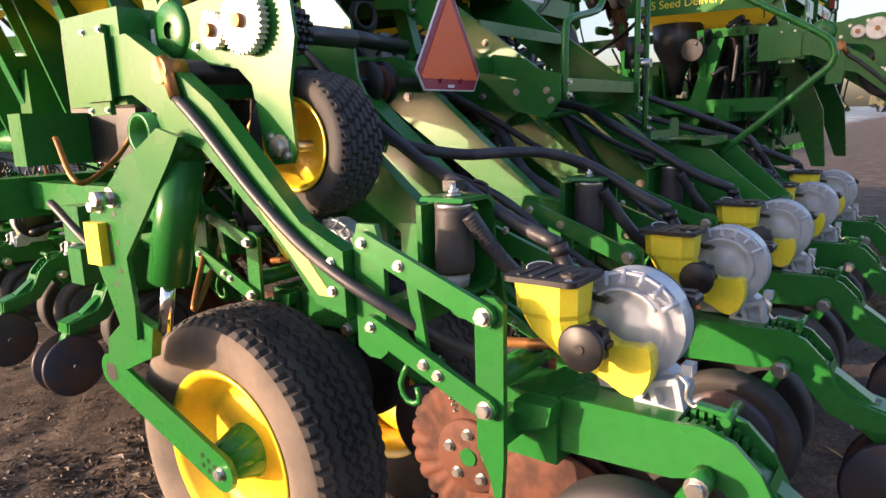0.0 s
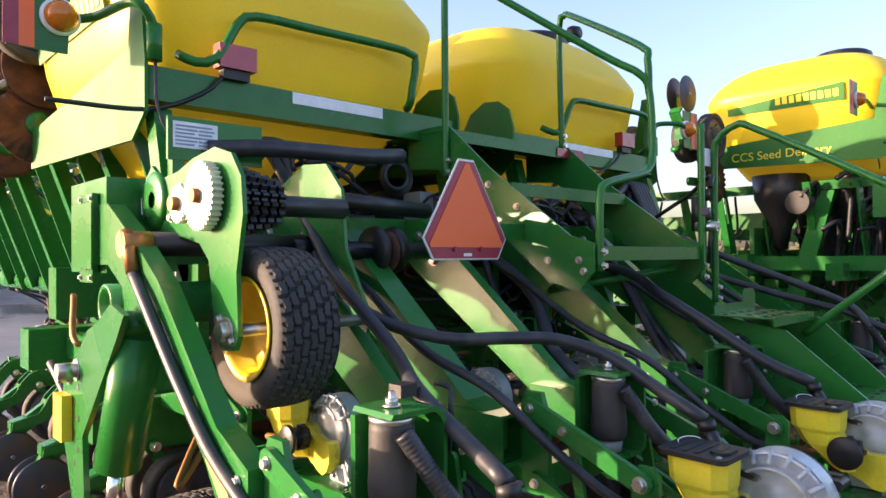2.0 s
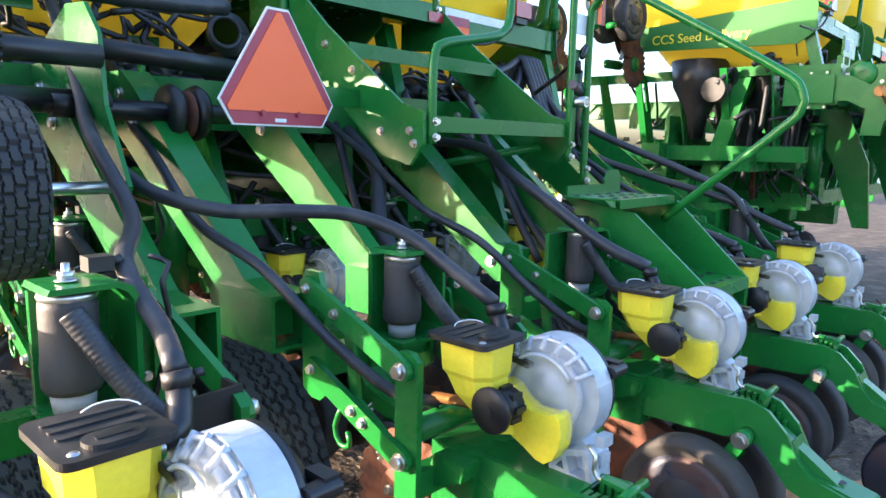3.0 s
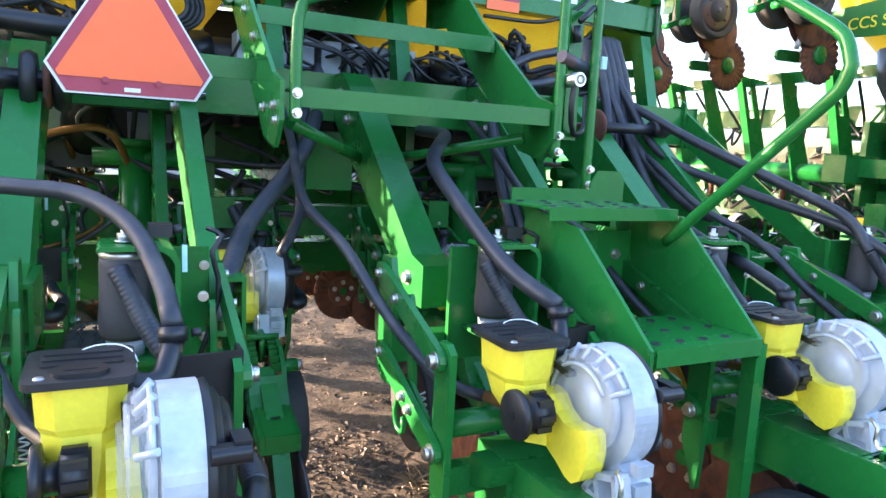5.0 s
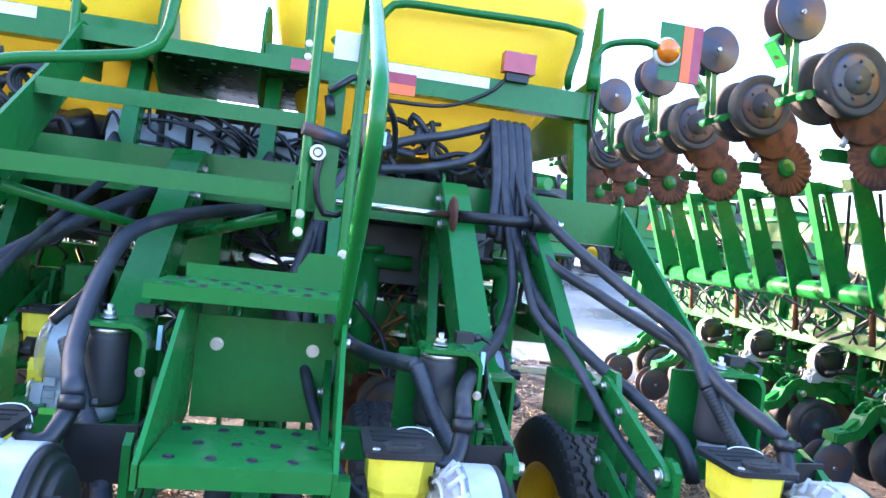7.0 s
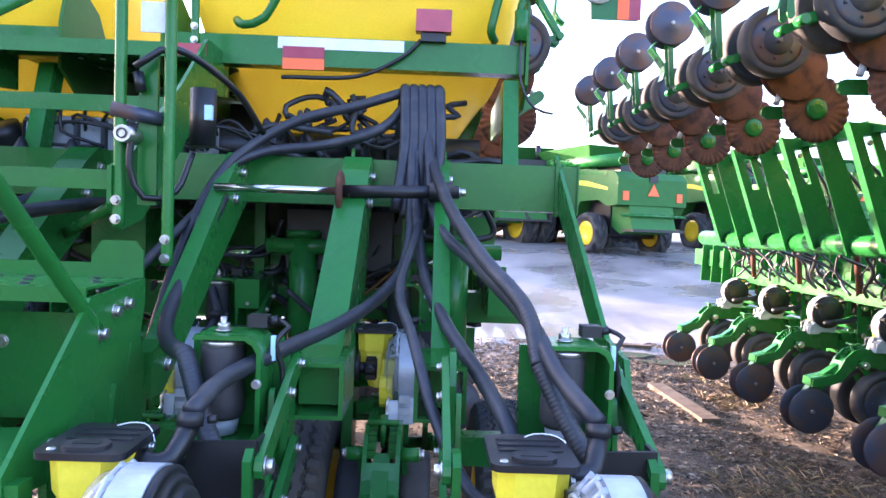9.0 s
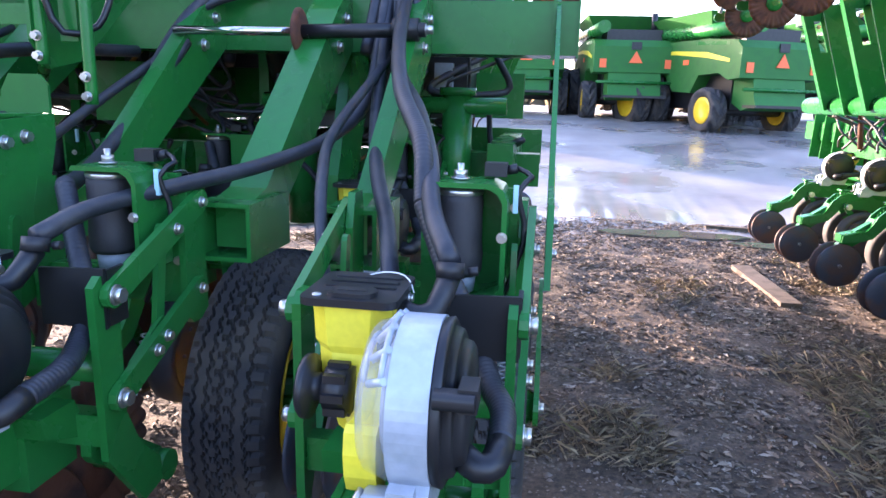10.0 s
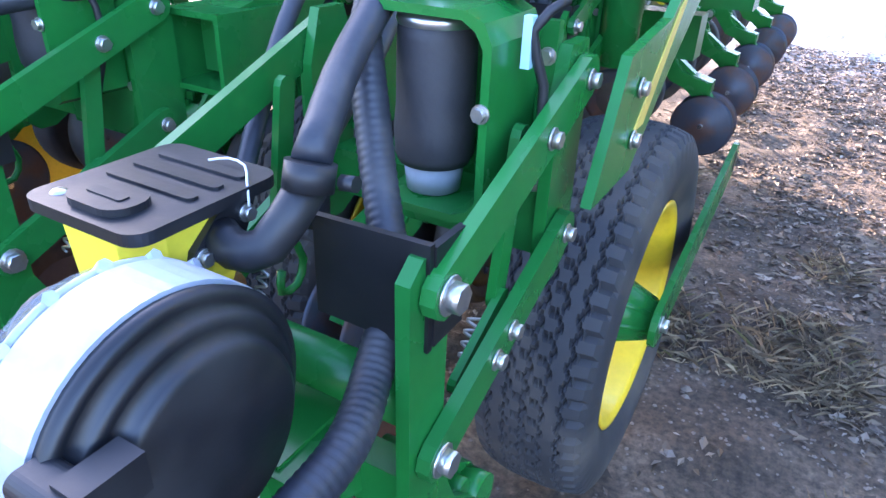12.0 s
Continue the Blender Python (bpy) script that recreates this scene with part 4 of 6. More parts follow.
# couplings hanging on the right of the left drive, and the sight rods
for x, sgn in ((2.440, 1), (0.506, -1)):
    bar_ob = thing("rock_shaft", "bright shaft with a rusty sprocket and black sleeve", "shaft", "rock shafts", at=(x, 1.09, 1.77))
    quick("bright_shaft", CHROME, bar_ob, "bright steel shaft", rod, (x - sgn * 0.42, 1.09, 1.775), (x, 1.09, 1.775), 0.014, 12)
    bm = B()
    lathe(bm, [(0.0, -0.010), (0.060, -0.010), (0.072, -0.004), (0.072, 0.004), (0.060, 0.010), (0.0, 0.010)], (x, 1.09, 1.775), seg=36)
    part("sprocket", bm, RUST, bar_ob, "rusty sprocket")
    bm = B()
    rod(bm, (x, 1.09, 1.775), (x + sgn * 0.40, 1.09, 1.785), 0.022, 16)
    rod(bm, (x + sgn * 0.30, 1.09, 1.785), (x + sgn * 0.38, 1.09, 1.785), 0.034, 16)
    part("sleeve", bm, BLACK, bar_ob, "black shaft sleeve")
    side_name = "x" if sgn > 0 else "-x"
    bolt(bar_ob, (x + sgn * 0.40, 1.09, 1.785), side_name, 0.014, 0.02, name="shaft_end")
    bolt(bar_ob, (x + sgn * 0.03, 1.09, 1.775), side_name, 0.016, 0.02, name="shaft_collar")

# ---- slow vehicle triangle ----
tri = thing("slow_vehicle_sign", "orange triangle sign with dark red border on a bracket", "warning sign", at=(0.715, 0.9, 1.74))
w = [(0.552, 1.745), (0.878, 1.745), (0.922, 1.818), (0.752, 2.098), (0.678, 2.098), (0.508, 1.818)]
quick("backing", WHITE, tri, "white edge", plate, w, 0.900, 0.906, "y")


def shrink(points, d):
    c = Vector((sum(p[0] for p in points) / len(points), sum(p[1] for p in points) / len(points)))
    return [tuple(c + (Vector(p) - c) * (1 - d / (Vector(p) - c).length)) for p in points]


quick("border", BORDER, tri, "dark red reflective border", plate, shrink(w, 0.008), 0.897, 0.8995, "y")
quick("centre", ORANGE, tri, "fluorescent orange centre", plate, [(0.540, 1.788), (0.890, 1.788), (0.896, 1.800), (0.723, 2.084), (0.707, 2.084), (0.534, 1.800)], 0.894, 0.8965, "y")
bm = B()
box(bm, 0.70, 0.76, 0.907, 0.925, 1.80, 1.86)
box(bm, 0.74, 1.06, 0.910, 0.922, 1.82, 1.88)
part("bracket", bm, GREEN, tri, bevel=0.003)
for x in (0.65, 0.78):
    bolt(tri, (x, 0.894, 1.783), "-y", 0.007, 0.004, BORDER, "rivet")
quick("tag", WHITE, tri, "", box, 0.695, 0.735, 0.8945, 0.8965, 1.757, 1.768)

# ---- ladder and platform ----
steps = thing("boarding_ladder", "green steel steps and platform up to the seed tanks", "steps", at=(1.5, 0.3, 1.2))


def tread(x0, x1, yf, depth, z, lip=0.052, holes=True):
    bm = B()
    box(bm, x0, x1, yf, yf + 0.006, z - lip, z)
    box(bm, x0, x1, yf + 0.006, yf + depth, z - 0.006, z)
    ob = part("tread", bm, GREEN, steps, bevel=0.002)
    if holes:
        n = int((x1 - x0) / 0.075)
        for r in range(3):
            for k in range(n):
                cx, cy = x0 + (k + 0.5 + 0.5 * (r % 2)) * (x1 - x0) / (n + 0.5), yf + 0.045 + r * (depth - 0.07) / 2.2
                # black rimmed disc: the hole's dark is colour, the tread is not pierced
                bm = B()
                lathe(bm, [(0.0, 0.0008), (0.0085, 0.0008), (0.0095, 0.0030), (0.011, 0.0004)], (cx, cy, z), "z", 12)
                part("grip_hole", bm, BLACK, ob)
    return ob


tread(1.09, 1.885, 0.615, 0.15, 1.790)
tread(1.06, 1.885, 0.985, 0.15, 2.050)
tread(1.04, 1.900, 1.325, 1.20, 2.310)
# white discs under the platform paint in daylight coming through its holes
for k in range(9):
    for r in range(6):
        bm = B()
        lathe(bm, [(0.0, -0.0005), (0.011, -0.0005)], (1.12 + 0.088 * k, 1.45 + 0.17 * r, 2.3035), "z", 8)
        part("platform_hole", bm, WHITE, steps)
tread(1.62, 2.040, 0.205, 0.24, 1.520, 0.032, True)
tread(1.715, 2.045, -0.095, 0.26, 1.238, 0.040)
for x in (1.045, 1.892):
    bm = B()
    plate(bm, [(0.60, 1.70), (0.60, 1.80), (0.70, 1.83), (1.10, 2.12), (1.34, 2.33), (1.60, 2.33), (1.60, 2.16), (1.40, 2.14), (0.80, 1.66), (0.66, 1.63)], x, x + 0.012)
    part("stringer", bm, GREEN, steps, bevel=0.003)
bm = B()
plate(bm, [(0.195, 1.50), (0.46, 1.52), (0.46, 1.46), (0.38, 1.20), (0.16, 1.16), (-0.09, 1.19), (-0.09, 1.235)], 2.046, 2.056)
part("side_panel", bm, GREEN, steps, bevel=0.002)
bm = B()
plate(bm, [(0.195, 1.47), (0.44, 1.51), (0.44, 1.44), (0.38, 1.20), (0.16, 1.16), (-0.09, 1.19), (-0.09, 1.235)], 1.700, 1.710)
part("side_panel", bm, GREEN, steps, bevel=0.002)
bm = B()
box(bm, 1.712, 2.045, 0.385, 0.394, 1.19, 1.44)
part("back_panel", bm, GREEN, steps)
bm = B()
plate(bm, [(1.93, 1.52), (2.055, 1.52), (2.055, 1.585), (2.035, 1.61), (1.955, 1.61), (1.93, 1.57)], 0.448, 0.456, "y")
box(bm, 1.66, 1.93, 0.448, 0.456, 1.52, 1.555)
part("kick_plate", bm, GREEN, steps, bevel=0.002)
bm = B()
box(bm, 2.046, 2.080, -0.085, -0.045, 0.62, 1.22)
part("leg", bm, GREEN, steps, bevel=0.004)
quick("stay", GREEN, steps, "", rod, (1.10, 0.72, 1.70), (1.45, 1.10, 1.60), 0.018, 10)
quick("stay", GREEN, steps, "", rod, (1.86, 0.72, 1.70), (1.52, 1.10, 1.60), 0.018, 10)
for p in ((1.045, 0.66, 1.74), (1.045, 0.64, 1.70), (1.045, 0.95, 1.95), (1.045, 1.10, 2.05), (1.045, 0.80, 1.74)):
    bolt(steps, p, "-x", 0.011, 0.009)
for p in ((1.76, 0.385, 1.37), (1.99, 0.385, 1.37)):
    bolt(steps, p, "-y", 0.012, 0.010)
for p in ((2.056, 0.30, 1.46), (2.056, 0.24, 1.42), (2.056, 0.36, 1.47), (2.056, 0.05, 1.24)):
    bolt(steps, p, "x", 0.012, 0.012)
quick("edge_marker", RED, steps, "red and orange marker block", box, 1.80, 1.905, 1.318, 1.323, 2.263, 2.306)

rails = [
    ("left hand", [(1.085, 0.60, 1.70), (1.085, 0.60, 1.90), (1.095, 0.60, 1.985), (1.14, 0.60, 2.02), (1.38, 0.615, 2.07), (1.47, 0.625, 2.10), (1.515, 0.63, 2.17), (1.53, 0.65, 2.42), (1.50, 0.68, 2.50), (1.42, 0.82, 2.60), (1.05, 1.35, 3.02)]),
    ("post", [(1.03, 1.335, 2.10), (1.03, 1.335, 3.10)]),
    ("post", [(1.86, 1.335, 2.30), (1.845, 1.335, 2.92), (1.84, 1.30, 2.98), (1.80, 1.22, 2.95), (1.58, 0.72, 2.64), (1.535, 0.66, 2.56), (1.530, 0.652, 2.42)]),
    ("post", [(1.915, 0.62, 1.64), (1.915, 0.62, 2.34)]),
    ("hoop", [(2.045, 0.62, 1.54), (2.045, 0.62, 2.18), (2.045, 0.60, 2.28), (2.045, 0.52, 2.335), (2.045, 0.42, 2.30), (2.045, -0.12, 1.985), (2.045, -0.215, 1.90), (2.045, -0.215, 1.83), (2.045, -0.14, 1.755), (2.045, 0.245, 1.425)]),
]
for kind, pts in rails:
    rail = thing("hand_rail", "green bent tube hand rail of the boarding steps", "hand rail", "hand rails of the steps", at=pts[0])
    quick("tube", GREEN, rail, "", tube, pts, 0.0155, 14)
    bolt(rail, (pts[0][0], pts[0][1] - 0.015, pts[0][2] + 0.02), "-y", 0.010, 0.012)
    bolt(rail, (pts[0][0], pts[0][1] - 0.015, pts[0][2] + 0.07), "-y", 0.010, 0.012)
lamp_ob = thing("work_lamp", "small black work lamp clamped to the rail", "lamp", at=(1.86, 1.30, 2.9))
bm = B()
lathe(bm, [(0.0, -0.03), (0.03, -0.03), (0.042, 0.0), (0.042, 0.02), (0.0, 0.024)], (1.90, 1.28, 2.90), "y", 20)
rod(bm, (1.87, 1.30, 2.86), (1.90, 1.28, 2.90), 0.012, 8)
part("head", bm, BLACK, lamp_ob)

# valve and filter on the flat post
valve = thing("hydraulic_coupler", "hydraulic couplers and black filter on a flat green post", "coupler", at=(1.93, 0.6, 1.8))
quick("post_plate", GREEN, valve, "", box, 1.955, 2.005, 0.64, 0.652, 1.70, 2.10, bevel=0.003)
quick("coupler", STEEL, valve, "dull steel coupler", rod, (1.947, 0.560, 1.882), (1.947, 0.66, 1.882), 0.022, 18)
quick("coupler", DISC, valve, "dull dark coupler", rod, (1.90, 0.60, 1.95), (2.02, 0.64, 1.93), 0.019, 14)
bm = B()
lathe(bm, [(0.010, -0.002), (0.014, -0.002)], (1.947, 0.559, 1.882), "y", 14)
rod(bm, (2.10, 0.72, 1.87), (2.10, 0.72, 2.03), 0.036, 18)
rod(bm, (1.97, 0.62, 2.00), (1.96, 0.62, 2.05), 0.014, 12)
tube(bm, [(2.08, 0.70, 1.85), (2.05, 0.66, 1.74), (1.98, 0.62, 1.72), (1.95, 0.60, 1.80), (1.96, 0.60, 1.90)], 0.009, 8)
tube(bm, [(1.96, 0.60, 2.06), (2.05, 0.64, 2.12), (2.16, 0.80, 2.05), (2.20, 1.0, 1.95)], 0.010, 8)
part("filter", bm, BLACK, valve, "black filter and short hoses", bevel=0)
quick("label", WHITE, valve, "", box, 1.96, 2.04, 0.632, 0.638, 2.16, 2.24)
quick("tape", CYAN, valve, "", box, 2.118, 2.138, 0.675, 0.690, 1.94, 1.98)


# ---- seed tanks ----
def loft(bm, rings, smooth=True):
    n = len(rings[0])
    vs = [v for r in rings for v in r]
    faces = [(i * n + k, i * n + (k + 1) % n, (i + 1) * n + (k + 1) % n, (i + 1) * n + k) for i in range(len(rings) - 1) for k in range(n)]
    faces += [tuple(range(n - 1, -1, -1)), tuple(range((len(rings) - 1) * n, len(rings) * n))]
    add(bm, vs, faces, smooth)


def oval(cx, cy, hx, hy, z, power=3.4, n=56):
    out = []
    for k in range(n):
        t = 2 * math.pi * k / n
        c, s = math.cos(t), math.sin(t)
        out.append((cx + hx * math.copysign(abs(c) ** (2 / power), c), cy + hy * math.copysign(abs(s) ** (2 / power), s), z))
    return out


def seed_tank(cx, base, side):
    """A round-shouldered seed tank with its cradle, rail, lamp and tape; side is -1 for the left one."""
    dx, dy, dz = base
    t = thing("seed_tank", "yellow plastic seed tank in a green steel cradle", "seed tank", "seed tanks", at=(cx + dx, 2.4 + dy, 2.1 + dz))
    bm = B()
    loft(bm, [oval(cx + dx, 2.32 + dy, hx, hy, z + dz, p) for z, hx, hy, p in ((2.06, 0.30, 0.30, 2.6), (2.12, 0.48, 0.54, 2.8), (2.36, 0.650, 0.690, 4.0), (2.40, 0.672, 0.712, 4.4), (2.62, 0.725, 0.760, 5.0),
                                                                          (2.79, 0.752, 0.788, 5.0), (2.82, 0.758, 0.792, 5.0), (2.85, 0.748, 0.782, 5.0), (2.96, 0.690, 0.720, 4.4), (3.05, 0.600, 0.625, 4.0),
                                                                          (3.11, 0.500, 0.520, 3.4), (3.13, 0.320, 0.340, 2.8))])
    shell = part("shell", bm, POLY, t, "yellow moulded tank shell")
    bm = B()
    lathe(bm, [(0.0, 3.19 + dz), (0.20, 3.185 + dz), (0.23, 3.165 + dz), (0.24, 3.10 + dz)], (cx + dx + side * 0.12, 2.05 + dy, 0), "z", 32)
    part("lid", bm, BLACK, shell, "black tank lid")
    bm = B()
    x0, x1 = cx - 0.71 + dx, cx + 0.71 + dx
    box(bm, x0, x1, 1.52 + dy, 1.60 + dy, 2.285 + dz, 2.40 + dz)
    part("cross_rail", bm, GREEN, t, bevel=0.005)
    for s in (-1, 1):
        x = cx + s * 0.72 + dx
        bm = B()
        horn = [(1.56, 2.80), (1.60, 2.80), (1.66, 2.48)] if s == side else [(1.53, 2.52), (1.60, 2.57), (1.70, 2.58), (1.80, 2.53), (1.86, 2.44)]
        edge = [(1.50, 2.24), (1.50, 2.42)] + horn + [(3.02, 2.38), (3.02, 2.20), (1.62, 2.16)]
        plate(bm, [(y + dy, z + dz) for y, z in edge], x - 0.006, x + 0.006)
        part("side_panel", bm, SHEET, t, bevel=0.002)
        bm = B()
        plate(bm, [(1.52 + dy, 2.26 + dz), (1.60 + dy, 2.26 + dz), (1.50 + dy, 1.90 + dz), (1.42 + dy, 1.90 + dz)], x - s * 0.09, x - s * 0.03)
        part("leg", bm, GREEN, t, bevel=0.003)
    bm = B()
    l, r = cx - 0.60 + dx, cx + 0.44 + dx
    if side > 0:
        l, r = cx - 0.44 + dx, cx + 0.60 + dx
    y = 1.49 + dy
    tube(bm, [(l, y + 0.05, 2.46 + dz), (l + 0.04, y, 2.43 + dz), (l + 0.12, y, 2.46 + dz), (l + 0.20, y, 2.60 + dz), (l + 0.27, y, 2.64 + dz), ((l + r) / 2, y, 2.65 + dz), (r - 0.06, y, 2.66 + dz), (r, y, 2.62 + dz), (r - 0.02, y, 2.50 + dz),
              (r - 0.03, y, 2.44 + dz), (r - 0.01, y + 0.05, 2.42 + dz)], 0.017, 12)
    part("guard_rail", bm, GREEN, t, "green bent guard rail")
    lx = (0.148 if side < 0 else 2.735) + dx
    bm = B()
    box(bm, lx - 0.07, lx + 0.07, 1.475 + dy, 1.53 + dy, 2.43 + dz, 2.515 + dz)
    part("tail_lamp", bm, RED, t, "red tail lamp", bevel=0.012)
    bm = B()
    box(bm, lx - 0.05, lx + 0.05, 1.49 + dy, 1.53 + dy, 2.395 + dz, 2.428 + dz)
    tube(bm, [(lx - 0.05, 1.50 + dy, 2.40 + dz), (lx - 0.12, 1.50 + dy, 2.33 + dz), (lx - 0.3, 1.51 + dy, 2.25 + dz), (lx - 0.6, 1.53 + dy, 2.24 + dz)], 0.008, 6)
    part("lamp_bracket", bm, BLACK, t)
    wx = (0.39, 0.83) if side < 0 else (2.12, 2.62)
    bm = B()
    box(bm, wx[0] + dx, wx[1] + dx, 1.5165 + dy, 1.5185 + dy, 2.352 + dz, 2.397 + dz)
    part("white_tape", bm, WHITE, t, "white reflective tape")
    if side > 0:
        bm = B()
        box(bm, 2.14 + dx, 2.305 + dx, 1.5140 + dy, 1.5160 + dy, 2.315 + dz, 2.360 + dz)
        part("red_tape", bm, BORDER, t, "dark red tape")
        bm = B()
        box(bm, 2.14 + dx, 2.305 + dx, 1.5140 + dy, 1.5160 + dy, 2.270 + dz, 2.314 + dz)
        part("orange_tape", bm, ORANGE, t, "orange tape")
    # decal band on the outer flank
    def flank(z):
        return cx + dx + side * (0.729 + 0.16 * (z - 2.62))

    def on_flank(bm, ys, zs, lift, deep=0.003):
        vs = [(flank(z) + side * a, y + dy, z + dz) for a in (lift, lift + deep) for y, z in zip(ys, zs)]
        add(bm, vs, [(0, 1, 2, 3), (7, 6, 5, 4)] + [(k, k + 4, (k + 1) % 4 + 4, (k + 1) % 4) for k in range(4)])
    bm = B()
    on_flank(bm, (1.86, 1.86, 2.80, 2.80), (2.66, 2.80, 2.72, 2.66), 0.0)
    band = part("decal_band", bm, SHEET, t, "green decal band")
    for k in range(9):
        ya = 1.90 + 0.056 * k
        bm = B()
        on_flank(bm, (ya, ya, ya + 0.040, ya + 0.040), (2.695, 2.755, 2.755, 2.695), 0.004, 0.002)
        part("decal_block", bm, HOPPER, band, "pale yellow blocks")
    return t


def side_marker(x, y, z, side, post):
    m = thing("side_marker", "red and orange striped marker with amber flasher on an arm", "marker lamp", "side markers", at=(x, y, z))
    quick("panel", GREEN, m, "green backing panel", plate, [(x - 0.09, z - 0.12), (x + 0.09, z - 0.12), (x + 0.10, z + 0.13), (x - 0.10, z + 0.13)], y, y + 0.006, "y")
    a = x + side * 0.010
    for k, mat, lab in ((0, ORANGE, "orange stripe"), (1, BORDER, "dark red stripe")):
        p, q = sorted((a + side * 0.045 * k, a + side * 0.045 * (k + 1)))
        quick("stripe", mat, m, lab, plate, [(p, z - 0.118), (q, z - 0.118), (q, z + 0.128), (p, z + 0.128)], y - 0.003, y - 0.0005, "y")
    c = x - side * 0.065
    quick("flasher", AMBER, m, "amber flasher lens", lathe, [(0.0, -0.05), (0.035, -0.045), (0.050, -0.02), (0.052, 0.0)], (c, y - 0.012, z), "y", 24)
    quick("flasher_rim", WHITE, m, "pale lamp rim", lathe, [(0.052, -0.014), (0.062, -0.010), (0.062, 0.012), (0.0, 0.012)], (c, y - 0.002, z), "y", 24)
    quick("arm", GREEN, m, "", tube, [(c, y + 0.02, z), (c - side * 0.10, y - 0.02, z + 0.02), (post[0] + side * 0.06, post[1], z + 0.02), (post[0], post[1], z - 0.05), (post[0], post[1], post[2])], 0.016, 10)
    bm = B()
    rod(bm, (post[0], post[1], post[2] - 0.02), (post[0], post[1], post[2] + 0.10), 0.026, 12)
    part("clamp", bm, GREEN, m)
    quick("wire", HOSE, m, "brown wire", tube, [(post[0], post[1] - 0.01, post[2] - 0.02), (post[0] + 0.005, post[1] - 0.02, post[2] - 0.18), (post[0] + 0.06, post[1] - 0.02, post[2] - 0.28), (post[0] + 0.14, post[1], post[2] - 0.30)], 0.006, 6)
    return m


LEFT, RIGHT = 0.555, 2.391
seed_tank(LEFT, (0, 0, 0), -1)
seed_tank(RIGHT, (0, 0, 0), 1)
side_marker(-0.42, 1.76, 2.57, -1, (-0.14, 1.50, 2.43))
side_marker(3.43, 1.42, 2.605, 1, (3.08, 1.50, 2.43))


def panel_text(words, size, where, turn, name):
    cu = bpy.data.curves.new(name, "FONT")
    cu.body, cu.size, cu.extrude, cu.align_x = words, size, 0.001, "CENTER"
    ob = new(name, cu)
    ob.matrix_world = pose(*where, *turn)
    dg = bpy.context.evaluated_depsgraph_get()
    me = bpy.data.meshes.new_from_object(ob.evaluated_get(dg))
    bpy.data.objects.remove(ob)
    out = new(name, me)
    out.matrix_world = pose(*where, *turn)
    me.materials.clear()
    me.materials.append(HOPPER)
    return out


# ---- hoses of the seed delivery and vacuum ----
def hose(points, r=0.0185, ribs=0.0, label="black seed delivery hose draped down to a row unit"):
    h = thing("hose", label, "hose", "planter hoses", at=points[0])
    quick("hose_run", HOSE, h, "", tube, points, r, 14, step=0.0024 if ribs else 0.035, ribs=ribs)


def inlet_at(k):
    return (UNITS[k] + 0.078, 0.056, 1.312 + LIFT[k])


hose([(0.25, 1.45, 2.15), (0.20, 1.10, 1.86), (0.155, 0.90, 1.71), (0.125, 0.60, 1.53), (0.01, 0.36, 1.46), (-0.005, 0.18, 1.375), inlet_at(0)])
hose([(0.30, 1.45, 2.15), (0.20, 1.10, 1.80), (0.225, 0.85, 1.60), (0.32, 0.62, 1.53), (0.47, 0.50, 1.525), (0.60, 0.42, 1.515), (0.69, 0.30, 1.465), (0.735, 0.17, 1.38), inlet_at(1)])
hose([(1.75, 1.30, 1.72), (1.68, 0.94, 1.70), (1.57, 0.74, 1.665), (1.485, 0.60, 1.61), (1.475, 0.42, 1.515), (1.50, 0.20, 1.38), inlet_at(2)], 0.021)
hose([(2.66, 1.45, 2.17), (2.675, 1.25, 1.88), (2.675, 1.03, 1.58), (2.615, 0.84, 1.465), (2.52, 0.60, 1.405), (2.41, 0.36, 1.372), (2.335, 0.17, 1.345), inlet_at(3)])
hose([(2.72, 1.45, 2.17), (2.735, 1.25, 1.92), (2.77, 1.04, 1.68), (2.89, 0.72, 1.555), (2.985, 0.36, 1.455), (3.02, 0.19, 1.375), inlet_at(4)])
hose([(2.68, 1.44, 2.17), (2.69, 1.20, 1.80), (2.73, 0.92, 1.53), (2.80, 0.65, 1.40), (2.88, 0.42, 1.31), (2.93, 0.24, 1.24), (2.95, 0.20, 1.15)], 0.019, 0.0, "black vacuum hose sloping down behind a hopper")
hose([(2.04, 1.12, 1.74), (2.02, 0.86, 1.52), (2.05, 0.62, 1.40), (2.13, 0.42, 1.37), (UNITS[3] - 0.004, 0.25, 1.38)], 0.0195, 0.02, "ribbed black vacuum hose behind an air bag")
hose([(2.74, 1.30, 1.92), (2.80, 0.90, 1.74), (2.88, 0.56, 1.60), (2.97, 0.34, 1.49), (UNITS[4] - 0.004, 0.25, 1.38)], 0.0195, 0.02, "ribbed black vacuum hose above an air bag")
for k in range(1, 5):
    ux = UNITS[k]
    hose([(ux - 0.26, 1.36, 1.80), (ux - 0.29, 1.05, 1.66), (ux - 0.33, 0.72, 1.49), (ux - 0.285, 0.48, 1.39), (ux - 0.225, 0.30, 1.24), (ux - 0.15, 0.16, 1.13), (ux - 0.085, 0.08, 1.112)], 0.014, 0.0, "thin black drive cable beside the parallel arms")
for k in range(5):
    x = 2.635 + 0.032 * k
    hose([(x - 0.02, 1.50, 2.02), (x, 1.42, 2.19), (x + 0.005, 1.37, 2.12), (x + 0.01, 1.30, 1.95), (x - 0.01, 1.20, 1.72 - 0.02 * k)], 0.022, 0.0, "black hose in a tied bundle")
